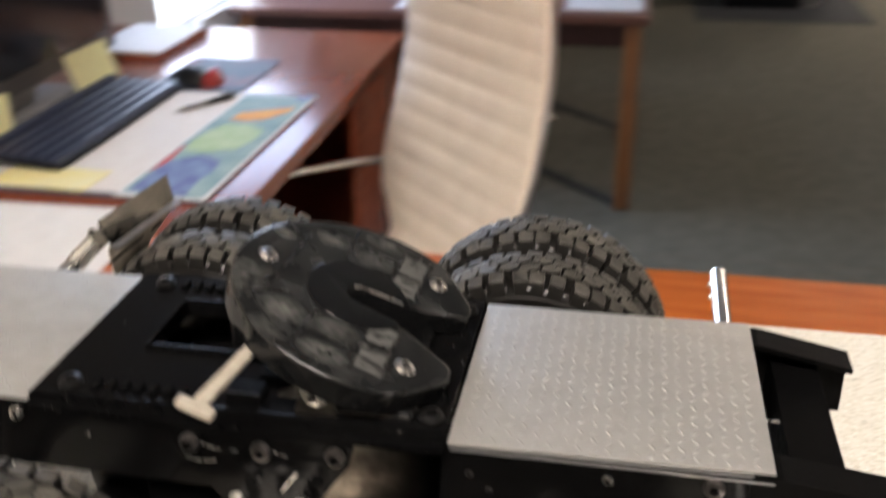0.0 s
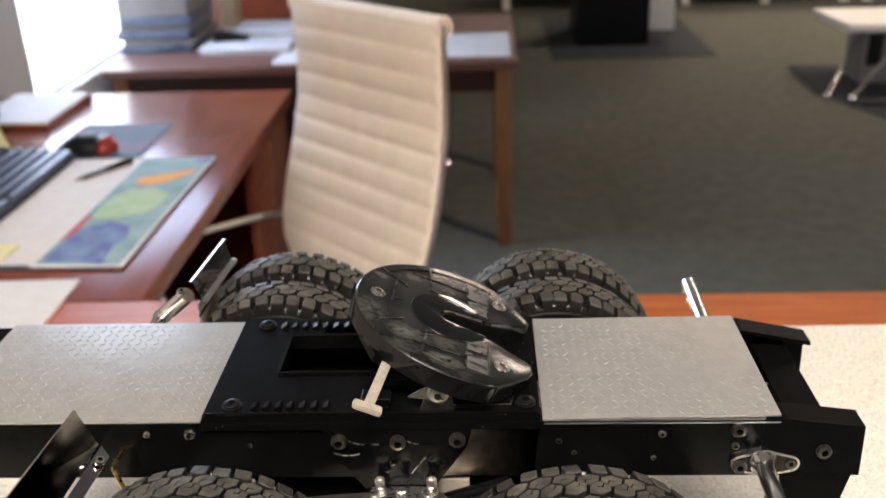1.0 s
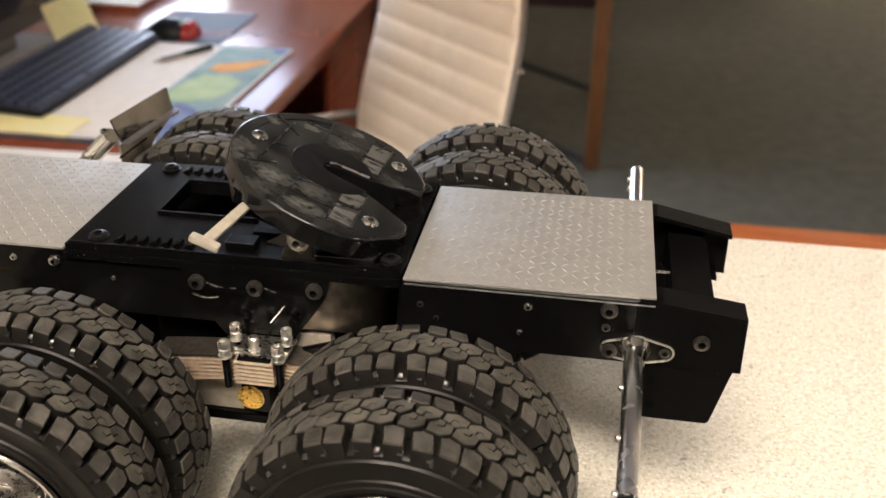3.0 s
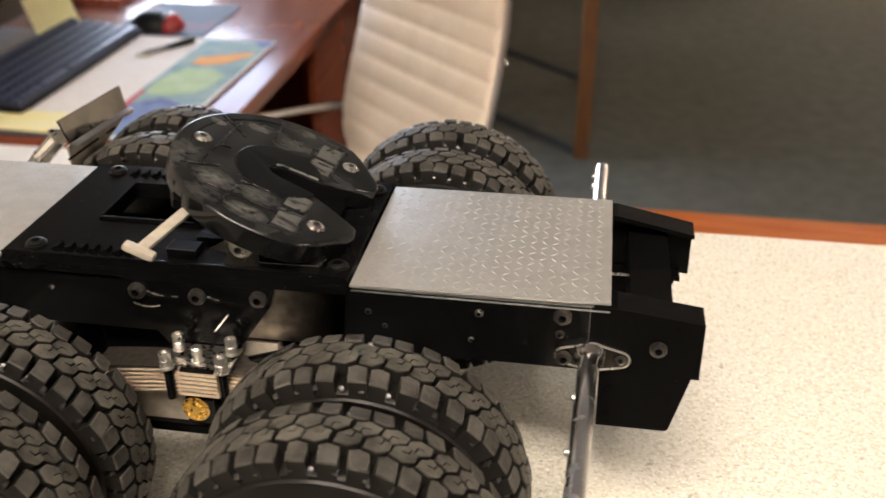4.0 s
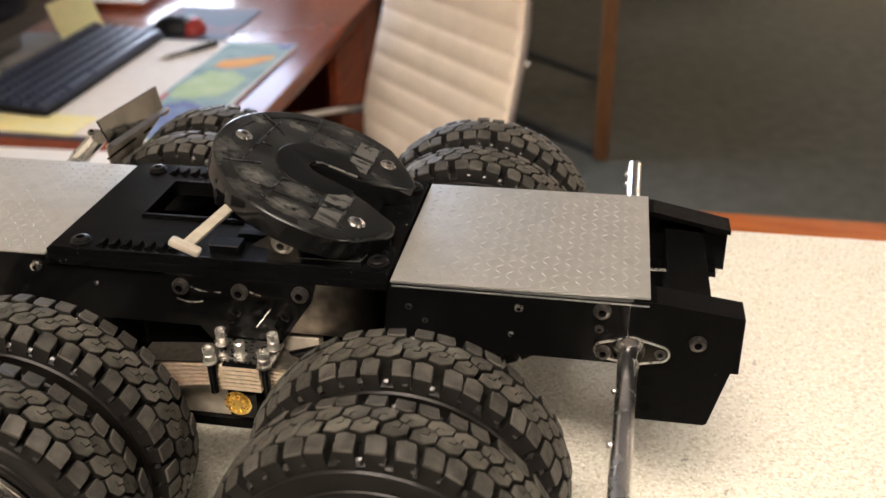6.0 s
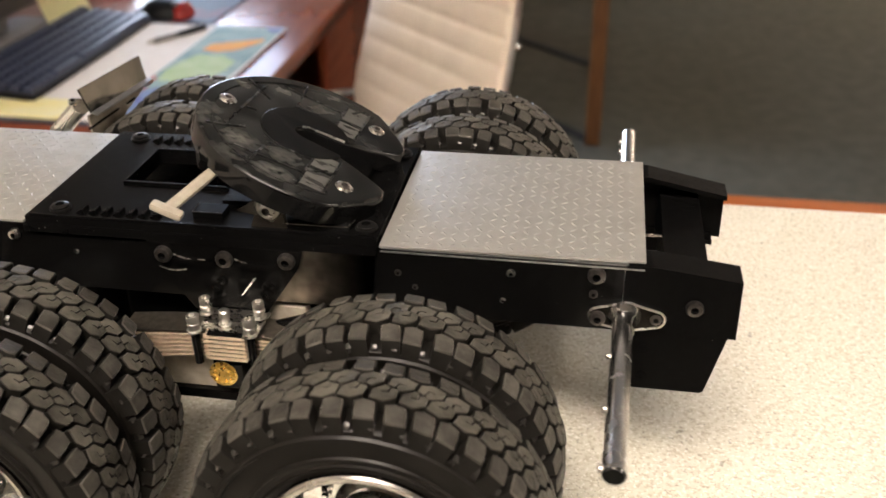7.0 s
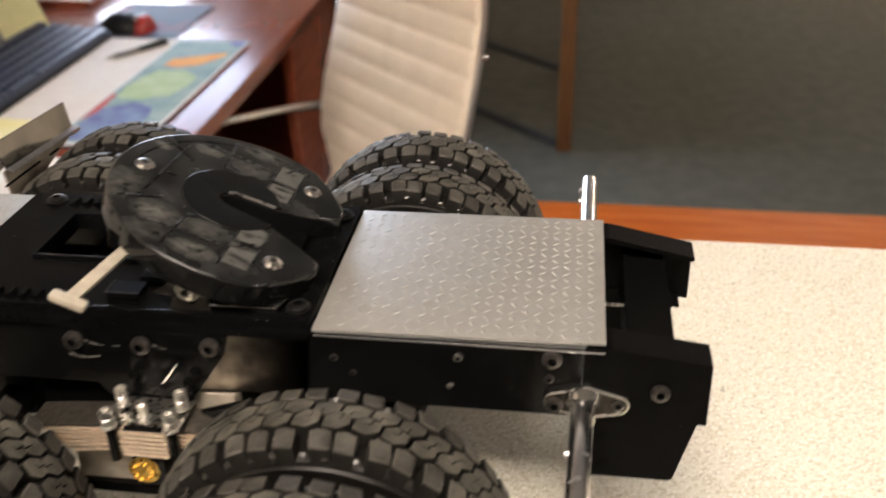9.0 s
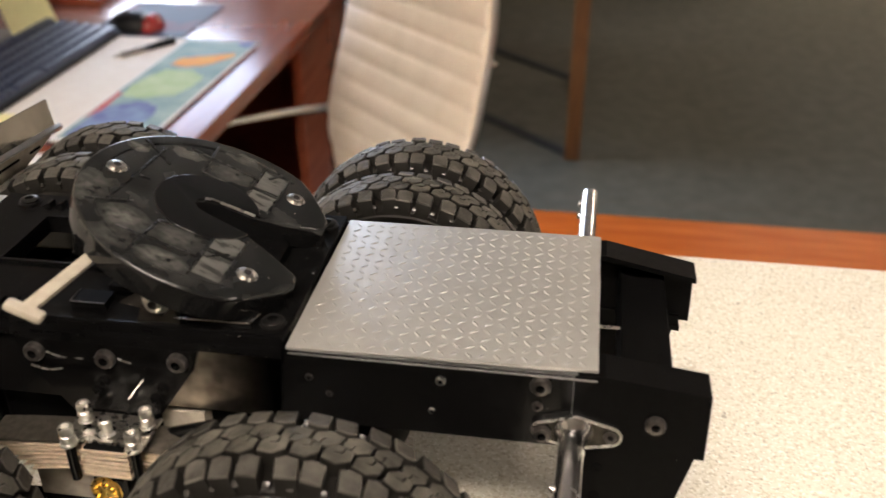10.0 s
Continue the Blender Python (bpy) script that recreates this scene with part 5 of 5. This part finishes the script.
# Spring hangers, leaf springs, trunnions.
for side in (0, 1):
    out = -1 if side == 0 else 1
    bm = bmesh.new()
    prism(bm, [(-83, 96.3), (-26.5, 96.3), (-28.5, 89), (-45, 65), (-65, 65), (-82, 89)], lambda u, v, h: (u, across(side, h), v), -2.4, -0.1)
    for x in (-66, -43):
        prism(bm, [(x - 8, 90.5), (x + 8, 90.5), (x + 6.5, 88.6), (x - 6.5, 88.6)], lambda u, v, h: (u, across(side, h), v), -3.6, -2.3)
    hanger = tpart("spring_hanger", bm, M_BLACK, "gloss black spring hanger plate", smooth=False)
    # Bare metal strip whose colour carries the rail's fading reflection.
    bm = bmesh.new()
    prism(bm, [(-32, 96.2), (-1, 96.2), (-3, 74.2), (-40, 74.2)], lambda u, v, h: (u, across(side, h), v), -0.6, -0.05)
    tpart("rail_gusset", bm, M_GUSSET, "metal gusset with a reflection's fade to black put in its colour", smooth=False)
    bm = bmesh.new()
    box(bm, -42, -28, across(side, 0.4), across(side, 6), 58, 71.5, 0.4)
    tpart("link_bracket", bm, M_CAST, "dull steel link bracket", smooth=False)
    # Thin steel arcs added to draw the glints on the gloss black plate.
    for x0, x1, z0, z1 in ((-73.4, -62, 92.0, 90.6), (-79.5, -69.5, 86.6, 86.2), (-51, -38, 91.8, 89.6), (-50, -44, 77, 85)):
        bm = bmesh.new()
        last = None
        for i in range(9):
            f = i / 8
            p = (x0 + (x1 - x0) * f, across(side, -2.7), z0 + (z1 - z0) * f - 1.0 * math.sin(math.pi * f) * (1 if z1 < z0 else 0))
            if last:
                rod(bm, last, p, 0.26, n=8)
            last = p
        tpart("hanger_rib", bm, M_STEEL, "thin bright rod in place of a glint on the hanger", parent=hanger)
    for x, z, r in ((-77.0, 92.0, 3.1), (-54.6, 91.6, 3.1), (-32.0, 92.6, 3.1), (-57, 82.5, 1.8), (-38.5, 82, 1.8), (-41.5, 77.5, 1.8), (-59.5, 79, 1.6)):
        bm = bmesh.new()
        screw(bm, (x, across(side, -2.4), z), (0, out, 0), r, 2.4 if r > 2 else 1.2)
        tpart("hanger_screw", bm, [M_SCREW if r > 2 else M_BLACK, M_RECESS_SHADE], parent=hanger)

    bm = bmesh.new()
    box(bm, -59, -48, across(side, -16), across(side, 0), 45, 57, 1.0)
    spring = tpart("spring_seat", bm, M_BLACK, smooth=False)
    for i in range(7):
        bm = bmesh.new()
        z, reach = 68.6 - i * 1.62, 38 - i * 2.2
        rows = []
        for j in range(25):
            f = j / 24 * 2 - 1
            x = -54 + f * reach
            zz = z - 2.6 * f * f
            rows.append([bm.verts.new((x, across(side, y), zz + h)) for y, h in ((-15.5, 0), (-4, 0), (-4, 0.60), (-15.5, 0.60))])
        for a, b in zip(rows, rows[1:]):
            for k in range(4):
                bm.faces.new((a[k], a[(k + 1) % 4], b[(k + 1) % 4], b[k]))
        bm.faces.new(rows[0])
        bm.faces.new(rows[-1])
        tpart("leaf", bm, M_LEAF if i else M_LEAFTOP, "coppery spring leaf" if i else "dull brown top leaf", parent=spring, smooth=False)
    for i in range(6):
        bm = bmesh.new()
        box(bm, -59.8, -44.6, across(side, -18.4), across(side, -15.4), 59.4 + i * 1.75, 60.40 + i * 1.75, 0.12)
        tpart("clamp_leaf", bm, M_LEAF, "bright laminated clamp", parent=spring, smooth=False)
    # Black filler added for the shade between leaves and clamp plates.
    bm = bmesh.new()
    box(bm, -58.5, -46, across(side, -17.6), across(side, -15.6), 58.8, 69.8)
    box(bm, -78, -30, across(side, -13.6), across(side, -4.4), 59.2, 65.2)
    tpart("leaf_liner", bm, M_RECESS_SHADE, parent=spring, smooth=False)
    bm = bmesh.new()
    box(bm, -66, -40, across(side, -16), across(side, -3), 70.0, 71.0, 0.2)
    tpart("clamp_top", bm, M_STEEL, parent=spring, smooth=False)
    for x, y, z in ((-62.6, -17.8, 77.4), (-42.6, -17.2, 77.2), (-61.6, -8.5, 78.8), (-42.0, -8.5, 78.8)):
        bm = bmesh.new()
        rod(bm, (x, across(side, y), 57.5), (x, across(side, y), z - 5), 1.5, n=12)
        bolt = tpart("u_bolt", bm, M_BLACK)
        bm = bmesh.new()
        fat = 0.98 if y < -12 else 0.9
        lathe(bm, [(2.7 * fat, -6.6), (2.7 * fat, -5.9), (2.05 * fat, -5.6), (2.05 * fat, -4.4), (2.35 * fat, -4.1), (2.35 * fat, -3.2), (1.9 * fat, -2.9), (1.9 * fat, -2.5), (2.3 * fat, -2.2), (2.3 * fat, -0.5), (2.0 * fat, 0.0), (1.25 * fat, 0.0), (1.2 * fat, -1.3), (0.1, -1.3)], n=18, axis="Z", at=(x, across(side, y), z))
        tpart("nut", bm, M_NUT, "chrome socket-head nut", parent=bolt)
    bm = bmesh.new()
    lathe(bm, [(2.5, 0), (2.5, 1.2), (1.7, 1.5), (1.7, 3.4), (2.0, 3.7), (2.0, 6.0), (1.5, 6.6), (0.3, 6.6)], n=16, axis="Z", at=(-53.4, across(side, -12), 70))
    tpart("centre_bolt", bm, M_NUT, parent=spring)
    bm = bmesh.new()
    rod(bm, (-55.3, across(side, -8), 51.6), (-55.3, across(side, -16.2), 51.6), 5.2, n=28)
    rod(bm, (-55.3, across(side, -16.2), 51.6), (-55.3, across(side, -17.2), 51.6), 4.4, 4.0, n=28)
    cap = tpart("trunnion_cap", bm, M_BRASS, "polished brass trunnion cap", parent=spring)
    for i in range(10):
        a = 2 * math.pi * i / 10
        bm = bmesh.new()
        rod(bm, (-55.3 + 3.1 * math.cos(a), across(side, -17.2), 51.6 + 3.1 * math.sin(a)), (-55.3 + 3.1 * math.cos(a), across(side, -17.9), 51.6 + 3.1 * math.sin(a)), 0.55, n=8)
        tpart("cap_stud", bm, M_BRASS)
    bm = bmesh.new()
    box(bm, -84, -34, across(side, -7), across(side, -5), 38, 57, 0.3)
    tpart("axle_plate", bm, M_CAST, "bare cast metal plate behind the trunnion", smooth=False)
    bm = bmesh.new()
    box(bm, -92, -26, across(side, -9), across(side, -4), 33.5, 37.8, 0.5)
    tpart("radius_rod", bm, M_BLACK, smooth=False)
    bm = bmesh.new()
    rod(bm, (-42, across(side, -5), 64), (-12, across(side, -5), 74), 3.2, n=10)
    tpart("torque_rod", bm, M_BLACK, "black torque rod")


# ---- wheels ----
AXLE_Z, TYRE_R, TYRE_HALF = 43.5, 55.4, 12.4


def lug_mesh(name, pts, r0, r1, inset, rubber, skirt=0.0):
    """One lug: an outline of (arc, across), from the casing up to the tread, at the wheel's +x."""
    bm = bmesh.new()
    ca = sum(p[0] for p in pts) / len(pts)
    cw = sum(p[1] for p in pts) / len(pts)
    rings = [[], [], []]
    for arc, w in pts:
        drop = skirt if abs(w) > TYRE_HALF - 0.6 else 0.0
        for ring, shrink, base in zip(rings, (1.0, 0.985, inset), (r0 - drop, r1 - 0.5, r1)):
            a = (ca + (arc - ca) * shrink) / 55.0
            w2 = cw + (w - cw) * shrink
            r = base - (0.013 * w2 * w2 if base > r0 else 0)
            if drop and base < r0:
                w2 += 0.2 * math.copysign(1, w)
            ring.append(bm.verts.new((r * math.cos(a), w2, r * math.sin(a))))
    n = len(pts)
    bm.faces.new(rings[2])
    # Flanks carry painted shade, the chamfer ring a painted highlight.
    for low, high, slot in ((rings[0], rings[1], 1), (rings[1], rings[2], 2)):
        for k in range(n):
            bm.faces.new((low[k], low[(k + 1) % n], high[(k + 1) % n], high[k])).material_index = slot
    return mesh_of(name, bm, [rubber, M_FLANK_SHADE, M_EDGE], True, 40, K)


def casing_mesh():
    bm = bmesh.new()
    prof = [(30.4, -7.6), (31.4, -9.6), (33.6, -10.5), (34.4, -11.4), (35.0, -11.4), (35.6, -10.9), (37.0, -11.2), (37.4, -12.0), (38.2, -12.0), (38.7, -11.4), (43.6, -11.8), (44.9, -12.0), (45.4, -13.0), (46.4, -13.1), (47.0, -12.4), (48.2, -12.2), (48.9, -11.5), (49.4, -10.2), (50.6, -5), (51.0, 0)]
    prof += [(r, -w) for r, w in prof[-2::-1]]
    lathe(bm, prof, n=90, closed=True)
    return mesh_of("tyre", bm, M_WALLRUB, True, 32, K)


LUGS = 42
SHOULDER = [(-2.9, 5.8), (-0.4, 5.15), (2.9, 5.75), (3.2, 7.8), (2.9, 10.9), (-3.2, 10.9), (-3.2, 8.6)]
MIDDLE = [(-1.0, -0.75), (0.6, -0.05), (0.5, 1.9), (-1.3, 2.0), (-1.3, 2.45), (1.0, 2.35), (1.1, 0.15), (3.4, 0.75), (3.75, 3.9), (0.9, 5.75), (-3.4, 4.9), (-3.7, 1.5)]
SHOULDER = [(u + 0.16 * (w - 8.0), w) for u, w in SHOULDER]
MIDDLE = [(u - 0.26 * (w - 2.5), w * 0.86) for u, w in MIDDLE]
LUG_KINDS = []
for side in (-1, 1):
    shift = 0.0 if side < 0 else 0.5
    q = TYRE_HALF / 10.9
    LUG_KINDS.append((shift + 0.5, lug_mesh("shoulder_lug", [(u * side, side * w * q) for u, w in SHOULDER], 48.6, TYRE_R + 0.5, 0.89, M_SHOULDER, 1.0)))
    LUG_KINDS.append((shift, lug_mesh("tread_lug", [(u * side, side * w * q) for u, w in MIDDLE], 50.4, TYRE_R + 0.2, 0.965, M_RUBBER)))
    # Small moulded ledges low in the gaps between the shoulder lugs.
    bm = bmesh.new()
    box(bm, -0.95, 0.95, -0.75, 0.75, -0.9, 0.9, 0.2, 2)
    bm.transform(Matrix.Translation((50.2, side * (TYRE_HALF - 0.75), 0)) @ Matrix.Rotation(radians(45), 4, "Z"))
    LUG_KINDS.append((shift, mesh_of("moulded_nib", bm, M_NIB, True, 50, K)))


def rim_mesh():
    bm = bmesh.new()
    profile = [(29.4, 11.0), (29.4, -7.8), (31.3, -9.2), (31.3, -10.2), (30.6, -10.9), (28.9, -10.7), (28.0, -9.9), (27.9, -5.0), (27.4, 2.0), (26.0, 7.0), (24.6, 8.0), (14.5, 7.6), (13.0, 4.4), (12.0, 3.8), (11.5, 8.4), (0.6, 8.4)]
    lathe(bm, [(r * 0.985, w) for r, w in profile], n=64)
    for f in bm.faces:
        r = f.calc_center_median()
        f.material_index = 2 if r.y < -8.0 else 1 if 23.8 < math.hypot(r.x, r.z) < 30.0 and r.y > -9.6 else 0
    return mesh_of("wheel", bm, [M_CHROME, M_BARREL, M_LIP], True, 40, K)


def hub_mesh():
    bm = bmesh.new()
    lathe(bm, [(11.0, 8.0), (11.0, 1.4), (9.5, 0.0), (6.0, -0.6), (5.6, -6.0), (4.4, -7.0), (0.4, -7.2)], n=32)
    return mesh_of("hub", bm, M_STEEL, True, 40, K)


TYRE, RIM, HUB = casing_mesh(), rim_mesh(), hub_mesh()
bm = bmesh.new()
rod(bm, (0, 0.6, 0), (0, -1.6, 0), 1.9, n=6)
rod(bm, (0, -1.6, 0), (0, -2.6, 0), 1.2, 0.9, n=10)
NUT = mesh_of("lug_nut", bm, M_CHROME, True, 38, K)
# Black plug whose colour gives the shade inside a hand hole.
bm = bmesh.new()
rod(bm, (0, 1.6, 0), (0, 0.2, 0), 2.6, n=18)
OPENING = mesh_of("hand_hole", bm, M_RECESS_SHADE, False, 38, K)


def wheel(x, y, flip, outer, spin):
    dice = random.Random(int(x * 7 + y * 13))
    w = new("wheel", RIM)
    hang(w, truck)
    w.location = Vector((x, y, AXLE_Z)) * K
    w.rotation_euler = (0, radians(spin), radians(180 if flip else 0))
    tagged(w, "bright chrome wheel")
    t = new("tyre", TYRE)
    hang(t, truck)
    t.location, t.rotation_euler = w.location, w.rotation_euler
    tagged(t, "chunky black block-tread rubber tyre")
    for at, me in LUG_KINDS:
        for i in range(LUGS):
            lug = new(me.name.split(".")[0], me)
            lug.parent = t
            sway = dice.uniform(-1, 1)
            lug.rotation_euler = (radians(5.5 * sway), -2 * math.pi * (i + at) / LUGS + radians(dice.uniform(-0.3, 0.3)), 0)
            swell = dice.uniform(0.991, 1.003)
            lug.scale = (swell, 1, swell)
    if outer:
        hb = new("hub", HUB)
        hb.parent = w
        for i in range(10):
            a = 2 * math.pi * i / 10
            nut = new("lug_nut", NUT)
            nut.parent = w
            nut.location = Vector((17.2 * math.cos(a), 7.4, 17.2 * math.sin(a))) * K
            if i % 2 == 0:
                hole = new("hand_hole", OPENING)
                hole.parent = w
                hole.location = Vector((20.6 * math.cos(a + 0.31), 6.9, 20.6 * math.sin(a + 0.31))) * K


for ax in (12.4, -122.6):
    for y, flip, outer in ((-72.0, False, True), (-36.6, False, False), (WIDE + 36.6, True, False), (WIDE + 72.0, True, True)):
        wheel(ax, y, flip, outer, 7 * (1 if outer else -0.4) + ax)
    bm = bmesh.new()
    rod(bm, (ax, -66, AXLE_Z), (ax, WIDE + 66, AXLE_Z), 7.0, n=20)
    bmesh.ops.create_uvsphere(bm, u_segments=24, v_segments=14, radius=17.0, matrix=Matrix.Translation((ax, 39, AXLE_Z + 2)))
    tpart("axle", bm, M_ANOD)
